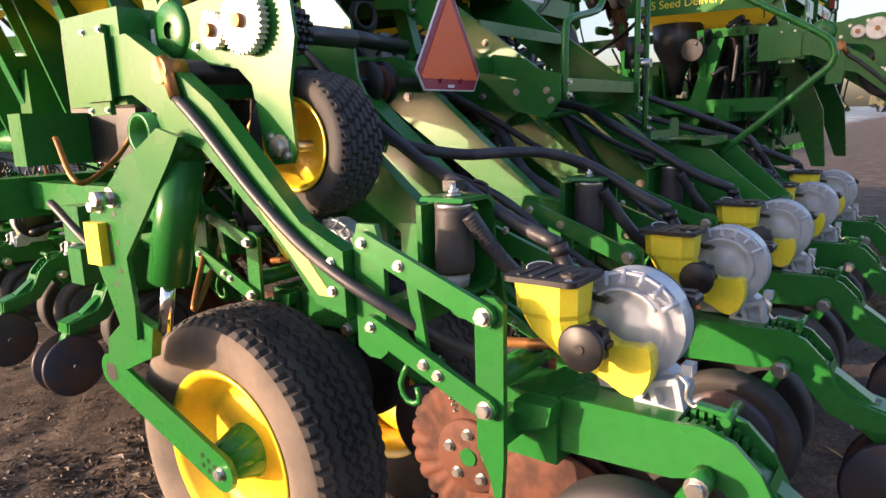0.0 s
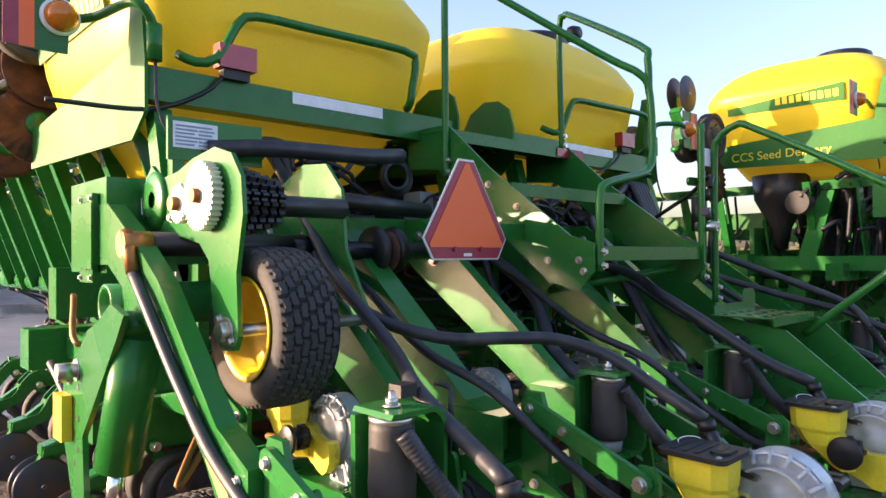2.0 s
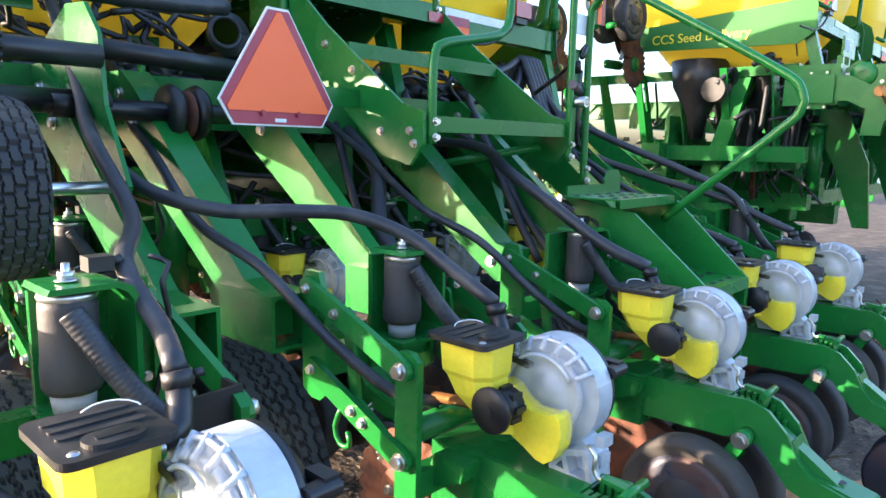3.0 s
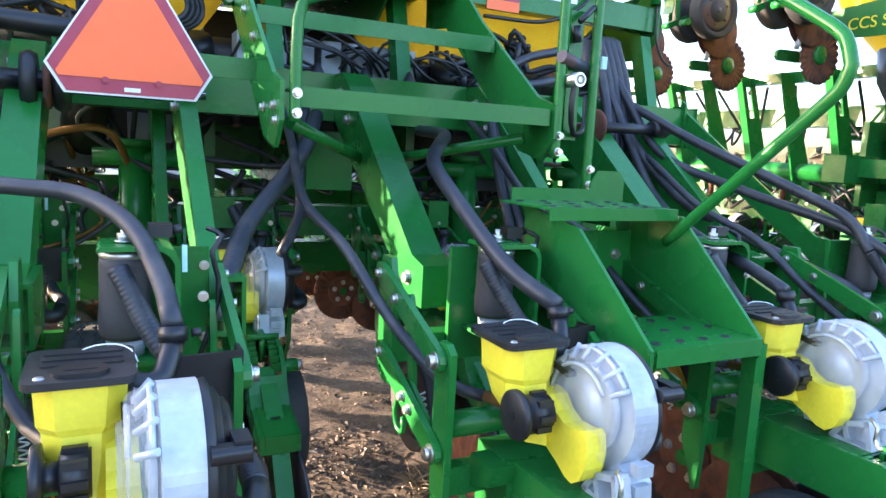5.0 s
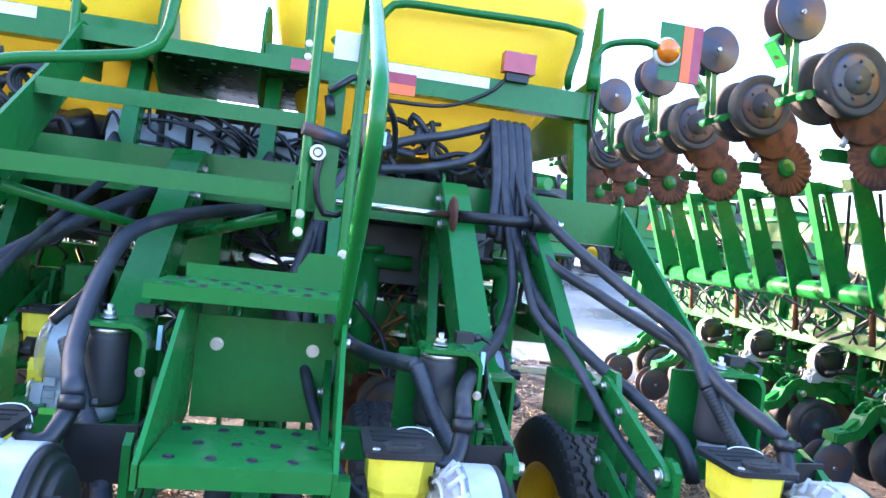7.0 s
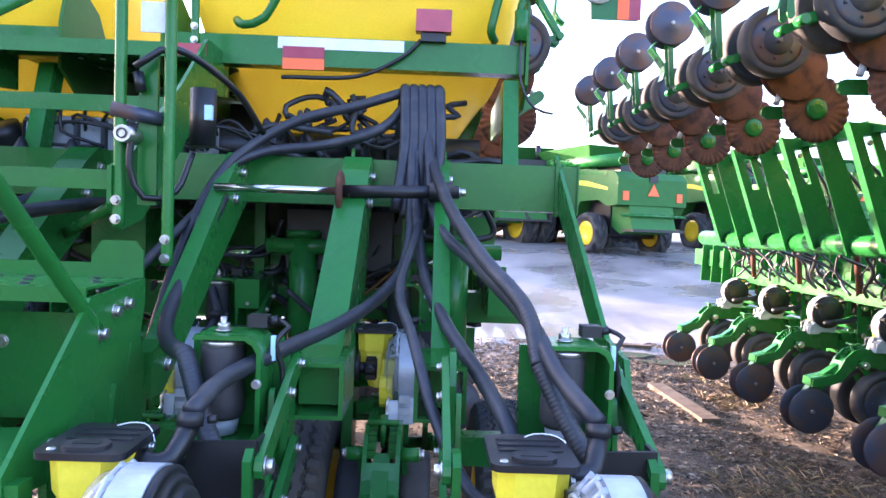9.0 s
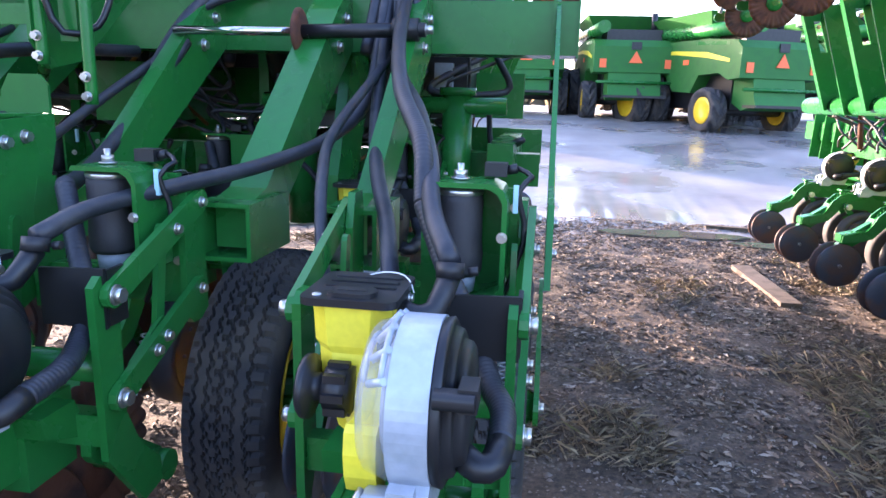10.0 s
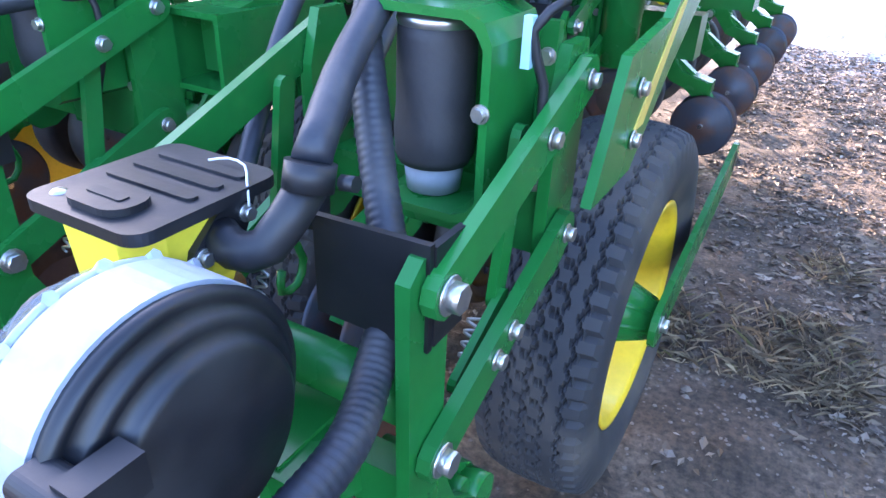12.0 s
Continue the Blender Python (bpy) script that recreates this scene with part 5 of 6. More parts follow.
hose([(2.63, 1.43, 2.18), (2.45, 1.38, 2.11), (2.25, 1.36, 2.05), (2.08, 1.31, 1.94), (2.00, 1.18, 1.81), (1.95, 1.02, 1.60), (1.93, 0.86, 1.36), (1.93, 0.75, 1.2)], 0.019, 0.0, "black hose looping over the toolbar")
hose([(2.66, 1.43, 2.16), (2.55, 1.38, 2.03), (2.35, 1.36, 1.96), (2.12, 1.33, 1.92), (2.01, 1.21, 1.83), (1.98, 1.04, 1.63), (1.97, 0.87, 1.40), (1.97, 0.72, 1.24)], 0.019, 0.0, "black hose looping over the toolbar")
hose([(0.80, 1.36, 2.17), (0.55, 1.30, 2.14), (0.20, 1.30, 2.13), (0.0, 1.40, 2.12)], 0.030, 0.0, "black hose along the tank cradle")
hose([(1.35, 1.35, 1.75), (1.20, 1.00, 1.60), (1.00, 0.75, 1.42), (0.92, 0.55, 1.33), (0.85, 0.4, 1.25)], 0.026, 0.03, "ribbed black vacuum hose under the steps")
hose([(1.32, 1.40, 1.78), (1.27, 1.25, 1.55), (1.24, 1.15, 1.40), (1.16, 1.05, 1.28)], 0.018, 0.0, "black hose hanging under the steps")
# tangles of thin hose under each tank
rng = random.Random(31)
for x0 in (0.05, 1.98):
    knot = thing("hose_tangle", "tangle of thin black hoses under a seed tank", "hoses", "hose tangles", at=(x0 + 0.4, 1.6, 2.0))
    for k in range(26):
        x, y, z = x0 + rng.uniform(0.0, 0.75), rng.uniform(1.50, 1.72), rng.uniform(1.94, 2.16)
        pts = [(x, y, z)]
        for _ in range(4):
            x, y, z = x + rng.uniform(-0.06, 0.16), y + rng.uniform(-0.04, 0.06), min(2.2, max(1.93, z + rng.uniform(-0.10, 0.08)))
            pts.append((x, y, z))
        quick("thin_hose", HOSE, knot, "", tube, pts, rng.uniform(0.008, 0.015), 8)
coil = thing("hose_coil", "coil of black hose hung behind the warning sign", "hose coil", at=(0.85, 1.46, 2.1))
for k in range(4):
    quick("coil_turn", HOSE, coil, "", tube, [(0.85 + 0.012 * k + (0.062 + 0.006 * k) * math.cos(t), 1.45 + 0.014 * k, 2.10 + (0.055 + 0.006 * k) * math.sin(t)) for t in np.arange(0, 6.5, 0.4)], 0.010, 8)
# valve bank and cables behind the steps
bank = thing("valve_bank", "dark hydraulic valve bank with looped cables behind the steps", "valve bank", at=(1.5, 1.5, 1.92))
for k in range(7):
    quick("valve", GREYCAP, bank, "dirty grey valve section", box, 1.10 + 0.11 * k, 1.18 + 0.11 * k, 1.58, 1.70, 1.92, 2.06, bevel=0.006)
for k in range(4):
    quick("grease_cap", BLACK, bank, "black grease cap", lathe, [(0.0, 1.955), (0.010, 1.95), (0.028, 1.913)], (1.18 + 0.19 * k, 1.42, 0), "z", 12)
rng = random.Random(4)
for k in range(16):
    x = 1.08 + 0.05 * k
    lie = [rng.uniform(-1, 1) for _ in range(6)]
    quick("cable", BLACK, bank, "looped black cable", tube, [(x, 1.60, 1.98 + 0.05 * lie[0]), (x + 0.10 + 0.06 * lie[1], 1.53, 2.05 + 0.05 * lie[2]), (x + 0.2 + 0.1 * lie[3], 1.52, 1.99 + 0.05 * lie[4]), (x + 0.34 + 0.1 * lie[5], 1.56, 1.94)], 0.007, 6)
# dark box and pipes added to close the bright gap between the tanks
gap_box = thing("air_box", "dark air box with stub pipes between the seed tanks", "air box", at=(1.48, 2.5, 1.9))
quick("box_body", BLACK, gap_box, "", box, 1.08, 1.88, 2.40, 2.66, 1.72, 2.27, bevel=0.03)
for k in range(6):
    quick("stub_pipe", HOSE, gap_box, "black stub pipe", tube, [(1.15 + 0.13 * k, 2.42, 1.95), (1.16 + 0.13 * k, 2.25, 1.97), (1.15 + 0.12 * k, 2.10, 1.88), (1.17 + 0.12 * k, 1.98, 1.72)], 0.030, 10)
fan = thing("blower_fan", "dark round blower housing under the seed tanks", "blower", at=(1.5, 2.2, 1.7))
quick("housing", BLACK, fan, "", lathe, [(0.0, -0.12), (0.24, -0.12), (0.28, -0.08), (0.28, 0.08), (0.24, 0.12), (0.0, 0.12)], (2.35, 2.1, 1.78), "y", 36)
quick("outlet", GREEN, fan, "", box, 2.0, 2.7, 2.0, 2.2, 1.46, 1.62, bevel=0.01)
mani = thing("air_manifold", "black air manifold pipe across the frame", "manifold", at=(1.5, 1.8, 1.95))
quick("pipe", BLACK, mani, "", rod, (0.0, 1.80, 1.98), (2.95, 1.80, 1.98), 0.075, 20)

# draft frame and ducts deep under the seed tanks
draft = thing("draft_frame", "dark green draft tube and cross members under the seed tanks", "draft frame", at=(MID, 3.0, 1.0))
quick("draft_tube", GREEN, draft, "", box, 1.36, 1.58, 1.60, 6.2, 1.46, 1.70, bevel=0.012)
for k, (x0, x1, y0, z0, z1) in enumerate(((-0.2, 3.1, 2.45, 1.50, 1.72), (0.1, 2.8, 3.05, 1.62, 1.95), (-0.1, 3.0, 2.30, 0.98, 1.14))):
    quick("cross_member", GREEN, draft, "", box, x0, x1, y0, y0 + 0.12, z0, z1, bevel=0.01)
for x in (0.18, 1.02, 1.95, 2.62):
    quick("hanger", GREEN, draft, "", box, x, x + 0.045, 1.90, 2.30, 1.10, 1.92, bevel=0.006)
for x, r in ((0.55, 0.085), (0.95, 0.07), (2.05, 0.085), (2.45, 0.07)):
    quick("air_duct", BLACK, draft, "black air duct", tube, [(x, 1.66, 2.02), (x + 0.05, 1.80, 1.82), (x + 0.02, 2.0, 1.66), (x + 0.08, 2.3, 1.58)], r, 16)
quick("oil_tank", BLACK, draft, "dusty dark oil tank", box, 2.12, 2.58, 1.78, 2.02, 1.46, 1.72, bevel=0.05)
# made-up boxes with caps, added to block low sun from the drop arms
for x0, x1 in ((0.08, 1.02), (1.92, 2.86)):
    quick("seed_box", BLACK, draft, "dark seed discharge box under a tank", box, x0, x1, 2.05, 2.60, 1.50, 2.06, bevel=0.03)
    for k in range(6):
        quick("box_rib", GREYCAP, draft, "dirty grey outlet cap", box, x0 + 0.05 + 0.15 * k, x0 + 0.13 + 0.15 * k, 2.00, 2.05, 1.62, 1.74, bevel=0.006)
rng = random.Random(21)
for k in range(46):
    x, y, z = rng.uniform(-0.1, 3.0), rng.uniform(1.62, 2.1), rng.uniform(1.25, 1.85)
    quick("hose_loop", HOSE if k % 4 else BRASS, draft, "loop of dark hose", tube, [(x, y, z), (x + rng.uniform(-0.2, 0.2), y + 0.05, z - 0.15), (x + rng.uniform(-0.3, 0.3), y - 0.05, z - rng.uniform(0.05, 0.35)), (x + rng.uniform(-0.3, 0.3), y + 0.2, z - rng.uniform(-0.1, 0.4))], rng.uniform(0.007, 0.016), 7)

# ---- folded wings ----
WX, WZ = 0.62, -0.075


def turn_unit(m3, at):
    return Matrix.Translation(at) @ m3.to_4x4()


def slotted(bm, outer, y0, y1, across=(0.38, 0.66), along=(0.10, 0.42)):
    """A four-cornered plate facing y with a long slot through it."""
    a, b, c, d = [Vector(q) for q in outer]
    inner = [(a.lerp(d, v)).lerp(b.lerp(c, v), u) for u, v in ((across[0], along[0]), (across[1], along[0]), (across[1], along[1]), (across[0], along[1]))]
    vs = [(q[0], y, q[1]) for y in (y0, y1) for q in [a, b, c, d] + inner]
    fs = []
    for m in range(4):
        n = (m + 1) % 4
        fs += [(m, n, 4 + n, 4 + m), (8 + n, 8 + m, 12 + m, 12 + n), (n, m, 8 + m, 8 + n), (4 + m, 4 + n, 12 + n, 12 + m)]
    add(bm, vs, fs)


def wing(dx, dy, sx, n, group, first_y, dz, tilt, top, ranks=1):
    """A folded wing: units that point sideways below, tipped units above, a long pipe and sloping arms."""
    def X(x):
        return (x if sx > 0 else 2 * MID - x) + dx
    # columns: where the unit's own x, y and z axes go; its back end (-y) points outward
    low = Matrix(((0, sx, 0), (-sx, 0, 0), (0, 0, 1))).to_3x3()
    a = radians(tilt)
    back = Vector((-sx * math.cos(a), 0, math.sin(a)))
    up = Vector((-sx * math.sin(a), 0, -math.cos(a)))
    fwd = -back
    right = fwd.cross(up)
    high = Matrix((right, fwd, up)).transposed()
    for k in range(n):
        y = first_y + 0.762 * k + dy
        tagged(copy_thing(first, turn_unit(low, (X(WX), y, WZ + dz))), "green row unit on the folded wing above damp ground", group=group)
        # further ranks are added to darken the view behind the wing
        for r in range(1, ranks):
            tagged(copy_thing(first, turn_unit(low, (X(WX + 1.30 * r), y + 0.381, WZ + dz))), "green row unit in the second rank of the folded wing", group=group)
        at = Vector((X(top[0]), y + top[1], top[2] + dz)) - high @ Vector((0, 0.262, 0.752))
        tagged(copy_thing(bare, turn_unit(high, at)), "green row unit tipped over on the folded wing with rusty coulter", group=group)
    y0, y1 = first_y - 0.9 + dy, first_y + 0.762 * n - 0.55 + dy
    fr = thing("wing_frame", "green pipe and sloping arms of a folded planter wing", "wing frame", "wing frames", at=(X(0.25), y0, 1.6))
    quick("pipe", GREEN, fr, "", rod, (X(0.28), y0, 1.60 + dz), (X(0.28), y1, 1.60 + dz), 0.072, 22)
    for k in range(int((y1 - y0) / 0.381)):
        y = y0 + 0.15 + 0.381 * k
        bm = B()
        p = [(X(-0.07), 2.34 + dz), (X(0.06), 2.34 + dz), (X(0.36), 1.68 + dz), (X(0.36), 1.53 + dz), (X(0.20), 1.53 + dz)]
        if k % 2:
            slotted(bm, [(X(-0.08), 2.34 + dz), (X(0.10), 2.34 + dz), (X(0.38), 1.60 + dz), (X(0.19), 1.56 + dz)], y, y + 0.014)
            part("arm", bm, GREEN, fr, bevel=0.002)
            bm = B()
            plate(bm, [(X(-0.092), 2.34 + dz), (X(-0.080), 2.34 + dz), (X(0.19), 1.56 + dz), (X(0.178), 1.56 + dz)], y - 0.03, y + 0.03, "y")
            part("flange", bm, GREEN, fr, bevel=0.002)
            bolt(fr, (X(0.06), y, 2.22 + dz), "-y", 0.014, 0.012)
        else:
            plate(bm, p if sx > 0 else p[::-1], y, y + 0.016, "y")
            part("arm", bm, GREEN, fr, bevel=0.004)
    for xl, xh, zl, zh in ((0.07, 0.15, 2.28, 2.36), (0.62, 0.76, 1.17, 1.31), (0.62, 0.78, 1.98, 2.14)):
        xa, xb = sorted((X(xl), X(xh)))
        quick("beam", GREEN, fr, "", box, xa, xb, y0, y1, zl + dz, zh + dz, bevel=0.008)
    # beams and hangers added as backing, to hide the bright ground behind
    if ranks > 1:
        for xl, xh, zl, zh in ((0.98, 1.14, 1.24, 1.44), (1.55, 1.70, 1.40, 1.60), (1.60, 1.76, 0.98, 1.16)):
            quick("rear_beam", GREEN, fr, "", box, X(xl), X(xh), y0, y1 + 2.0, zl + dz, zh + dz, bevel=0.008)
        for k in range(int((y1 + 1.8 - y0) / 0.30)):
            y = y0 + 0.2 + 0.30 * k
            quick("hanger", GREEN, fr, "", plate, [(X(0.92), 1.62 + dz), (X(1.20), 1.62 + dz), (X(1.10), 1.05 + dz), (X(0.90), 1.05 + dz)], y, y + 0.016, "y")
    rng = random.Random(int(10 * y1))
    for k in range(int((y1 - y0) / 0.085)):
        y = y0 + 0.085 * k
        a, c, e = rng.uniform(-0.12, 0.12), rng.uniform(-0.35, 0.35), rng.uniform(0, 0.25)
        quick("loop_hose", HOSE, fr, "loop of dark hose", tube, [(X(0.36 + a), y, 1.52 + dz), (X(0.40 + e), y + 0.4 * c, 1.44 + 0.4 * a + dz), (X(0.44 + 0.5 * e), y + 0.8 * c, 1.33 + 0.5 * a + dz), (X(0.58 + a), y + c, 1.24 + dz)], rng.uniform(0.006, 0.013), 7)
        if k % 3 == 0:
            quick("loop_hose", HOSE, fr, "loop of dark hose", tube, [(X(0.25), y, 2.28 + dz), (X(0.50 + a), y + 0.5 * c, 1.96 + dz), (X(0.56), y + c, 1.84 + a + dz), (X(0.66), y + 1.3 * c, 2.0 + dz)], 0.012, 7)
    for k in range(int((y1 - y0) / 0.762)):
        quick("drop_link", RUST, fr, "rusty drop link", rod, (X(0.42), y0 + 0.4 + 0.762 * k, 1.60 + dz), (X(0.46), y0 + 0.4 + 0.762 * k, 1.26 + dz), 0.022, 10)


# the last units of the first two wings are added to block low sun
wing(0, 0, 1, 5, "row units of the left wing", 2.75, 0.0, 74, (-0.14, 0.25, 2.42))
wing(0, 0, -1, 5, "row units of the right wing", 3.15, 0.0, 74, (-0.30, 0.2, 2.40))
wing(5.30, -0.40, 1, 6, "row units of the neighbouring planter", 2.05, 0.03, 37, (-0.33, 0.30, 2.39), 2)
for ob in [bare, *bare.children_recursive]:
    bpy.data.objects.remove(ob)

# ---- neighbouring planter ----
N = (5.265, -0.92, 0.34)
seed_tank(LEFT, N, -1)
seed_tank(RIGHT, N, 1)
side_marker(4.62, 0.75, 2.90, -1, (5.25, 0.78, 2.75))
txt = panel_text("CCS Seed Delivery", 0.105, (5.090, 1.45, 2.585), (90, 0, -90), "panel_lettering")
tagged(txt, "yellow lettering on a green tank cradle panel", "lettering")
nb = thing("toolbar", "green toolbar of the neighbouring planter", "toolbar", at=(6.9, 0.6, 1.9))
for k in range(4):
    y0 = 1.25 + 0.35 * k
    quick("frame_beam", GREEN, nb, "green frame beam in deep shade", box, 5.25 + 0.2 * k, 12.6, y0, y0 + 0.13, 1.10 + 0.27 * k, 1.26 + 0.27 * k, bevel=0.01)
for k in range(17):
    x = 5.35 + 0.42 * k
    bm = B()
    plate(bm, [(1.10, 2.30), (1.22, 2.30), (1.55, 1.25), (1.55, 0.95), (1.40, 0.95), (1.38, 1.25)], x, x + 0.06)
    part("frame_web", bm, GREEN, nb, bevel=0.006)
for k in range(5):
    x = 5.45 + 0.7 * k
    quick("air_duct", BLACK, nb, "black air duct", tube, [(x, 1.0, 2.45), (x + 0.1, 1.05, 2.2), (x + 0.25, 1.2, 1.95), (x + 0.3, 1.4, 1.6)], 0.09, 14)
quick("oil_tank", BLACK, nb, "dark oil tank", box, 5.9, 6.5, 1.0, 1.3, 2.25, 2.6, bevel=0.05)
quick("oil_tank", BLACK, nb, "dark oil tank", box, 7.2, 8.0, 1.0, 1.3, 2.2, 2.6, bevel=0.05)
quick("under_frame", GREEN, nb, "green frame in deep shade", box, 5.2, 12.4, 1.5, 1.64, 1.25, 1.45, bevel=0.01)
for k in range(11):
    x = 5.3 + 0.62 * k
    quick("frame_panel", GREEN, nb, "green frame panel in deep shade", box, x, x + 0.44 + 0.05 * (k % 3), 1.75 + 0.12 * (k % 2), 1.79 + 0.12 * (k % 2), 1.42 - 0.1 * (k % 2), 2.0 + 0.13 * (k % 3), bevel=0.008)
    quick("seed_funnel", BLACK, nb, "black seed funnel under a tank", lathe, [(0.0, 2.46), (0.24, 2.46), (0.22, 2.25), (0.09, 2.0), (0.05, 1.8), (0.0, 1.8)], (x + 0.1, 1.55, 0), "z", 20)
quick("manifold", BLACK, nb, "black air manifold", rod, (5.2, 1.35, 2.2), (12.4, 1.35, 2.2), 0.10, 18)
rng = random.Random(9)
for k in range(130):
    x, y, z = 5.15 + 6.0 * rng.random(), 0.75 + 0.6 * rng.random(), 1.95 + 0.5 * rng.random()
    quick("tangled_hose", HOSE, nb, "black hose in a tangle", tube, [(x, y, z), (x + 0.1, y - 0.1, z + 0.12 * rng.random()), (x + 0.25, y - 0.05, z - 0.2 * rng.random()), (x + 0.3, y, z - 0.5)], 0.012 + 0.012 * rng.random(), 8)
for k in range(4):
    tagged(copy_thing(first, Matrix.Translation((5.9 + 0.762 * k, 2.0, 0.05))), "green row unit of the neighbouring planter in deep shade", group="row units of the neighbouring planter")
# its end looks like this one's: beam, arms, drive and boxes
beside = Matrix.Translation((5.275, -1.0, 0.32))
for ob in (toolbar, drive, cabinet, sign):
    copy_thing(ob, beside @ ob.matrix_basis)
for ob in [o for o in scene.objects if o.parent is None and o.name.split(".")[0] in ("drop_arm", "end_arm")]:
    if ob.location.x < 2.6:
        copy_thing(ob, beside @ ob.matrix_basis)


# ---- ground ----
def ground_material():
    m = bpy.data.materials.new("muddy_ground")
    m.use_nodes = True
    nt = m.node_tree
    b = nt.nodes["Principled BSDF"]
    co = nt.nodes.new("ShaderNodeTexCoord")

    def noise_node(scale, detail=8, rough=0.6):
        n = nt.nodes.new("ShaderNodeTexNoise")
        n.inputs["Scale"].default_value, n.inputs["Detail"].default_value, n.inputs["Roughness"].default_value = scale, detail, rough
        nt.links.new(co.outputs["Object"], n.inputs["Vector"])
        return n

    def ramp(src, stops):
        r = nt.nodes.new("ShaderNodeValToRGB")
        while len(r.color_ramp.elements) < len(stops):
            r.color_ramp.elements.new(0.5)
        for e, (p, c) in zip(r.color_ramp.elements, stops):
            e.position, e.color = p, (*c, 1)
        nt.links.new(src, r.inputs[0])
        return r

    soil = ramp(noise_node(3.0).outputs[0], [(0.25, (0.038, 0.027, 0.018)), (0.5, (0.086, 0.062, 0.042)), (0.72, (0.185, 0.140, 0.098))])
    chips = ramp(noise_node(38.0, 6, 0.7).outputs[0], [(0.35, (0.25, 0.25, 0.25)), (0.5, (0.9, 0.9, 0.9)), (0.72, (2.0, 1.9, 1.75))])
    mul = nt.nodes.new("ShaderNodeMix")
    mul.data_type, mul.blend_type = "RGBA", "MULTIPLY"
    mul.inputs[0].default_value = 0.75
    nt.links.new(soil.outputs[0], mul.inputs[6])
    nt.links.new(chips.outputs[0], mul.inputs[7])
    # wet hard standing beyond the dirt
    sep = nt.nodes.new("ShaderNodeSeparateXYZ")
    nt.links.new(co.outputs["Object"], sep.inputs[0])
    wob = noise_node(0.35, 5)
    addn = nt.nodes.new("ShaderNodeMath")
    addn.operation = "MULTIPLY_ADD"
    addn.inputs[1].default_value = 5.0
    nt.links.new(wob.outputs[0], addn.inputs[0])
    nt.links.new(sep.outputs["Y"], addn.inputs[2])
    far = nt.nodes.new("ShaderNodeMapRange")
    far.inputs[1].default_value, far.inputs[2].default_value = 9.3, 11.3
    nt.links.new(addn.outputs[0], far.inputs[0])
    lot = ramp(noise_node(0.5, 7).outputs[0], [(0.3, (0.13, 0.125, 0.12)), (0.7, (0.30, 0.285, 0.27))])
    mix = nt.nodes.new("ShaderNodeMix")
    mix.data_type = "RGBA"
    nt.links.new(far.outputs[0], mix.inputs[0])
    nt.links.new(mul.outputs[2], mix.inputs[6])
    nt.links.new(lot.outputs[0], mix.inputs[7])
    nt.links.new(mix.outputs[2], b.inputs["Base Color"])
    wet = ramp(noise_node(0.33, 4, 0.5).outputs[0], [(0.44, (0.60, 0.60, 0.60)), (0.60, (0.12, 0.12, 0.12))])
    rmix = nt.nodes.new("ShaderNodeMix")
    rmix.inputs[2].default_value = 0.9
    nt.links.new(far.outputs[0], rmix.inputs[0])
    nt.links.new(wet.outputs[0], rmix.inputs[3])
    nt.links.new(rmix.outputs[0], b.inputs["Roughness"])
    bp = nt.nodes.new("ShaderNodeBump")
    bp.inputs["Strength"].default_value, bp.inputs["Distance"].default_value = 0.6, 0.02
    inv = nt.nodes.new("ShaderNodeMath")
    inv.operation = "MULTIPLY"
    one = nt.nodes.new("ShaderNodeMath")
    one.operation = "SUBTRACT"
    one.inputs[0].default_value = 1.0
    nt.links.new(far.outputs[0], one.inputs[1])
    nt.links.new(one.outputs[0], inv.inputs[0])
    nt.links.new(noise_node(30.0, 8, 0.7).outputs[0], inv.inputs[1])
    nt.links.new(inv.outputs[0], bp.inputs["Height"])
    nt.links.new(bp.outputs[0], b.inputs["Normal"])
    return m


GROUND = ground_material()


def ground_z(x, y):
    near = max(0.0, 1 - max(abs(x - 2) - 6, abs(y - 2) - 7, 0) / 3)
    rise = 0.085 * min(max(0.0, y - 9.5), 16.5)
    v = Vector((x, y, 0))
    return near * (0.030 * noise.noise(v * 1.3) + 0.022 * noise.noise(v * 5) + 0.012 * noise.noise(v * 14)) + rise - 0.01


bm = B()
xs = sorted({round(v, 3) for v in list(np.arange(-3, 9, 0.07)) + list(np.arange(-400, -3, 18.0)) + list(np.arange(9, 400, 18.0)) + [-4, -6, -9, -14, 9.5, 11, 14, 18]})
ys = sorted({round(v, 3) for v in list(np.arange(-2, 9, 0.07)) + list(np.arange(-60, -2, 10.0)) + list(np.arange(9, 24, 1.0)) + list(np.arange(24, 500, 14.0))})
gv = [(x, y, ground_z(x, y)) for y in ys for x in xs]
nx = len(xs)
me = bpy.data.meshes.new("ground")
me.from_pydata(gv, [], [(j * nx + i, j * nx + i + 1, (j + 1) * nx + i + 1, (j + 1) * nx + i) for j in range(len(ys) - 1) for i in range(nx - 1)])
me.polygons.foreach_set("use_smooth", [True] * len(me.polygons))
me.materials.append(GROUND)
bm.free()
ground = tagged(new("ground", me), "brown muddy ground with litter turning to wet hard standing", "ground", kind="structure")


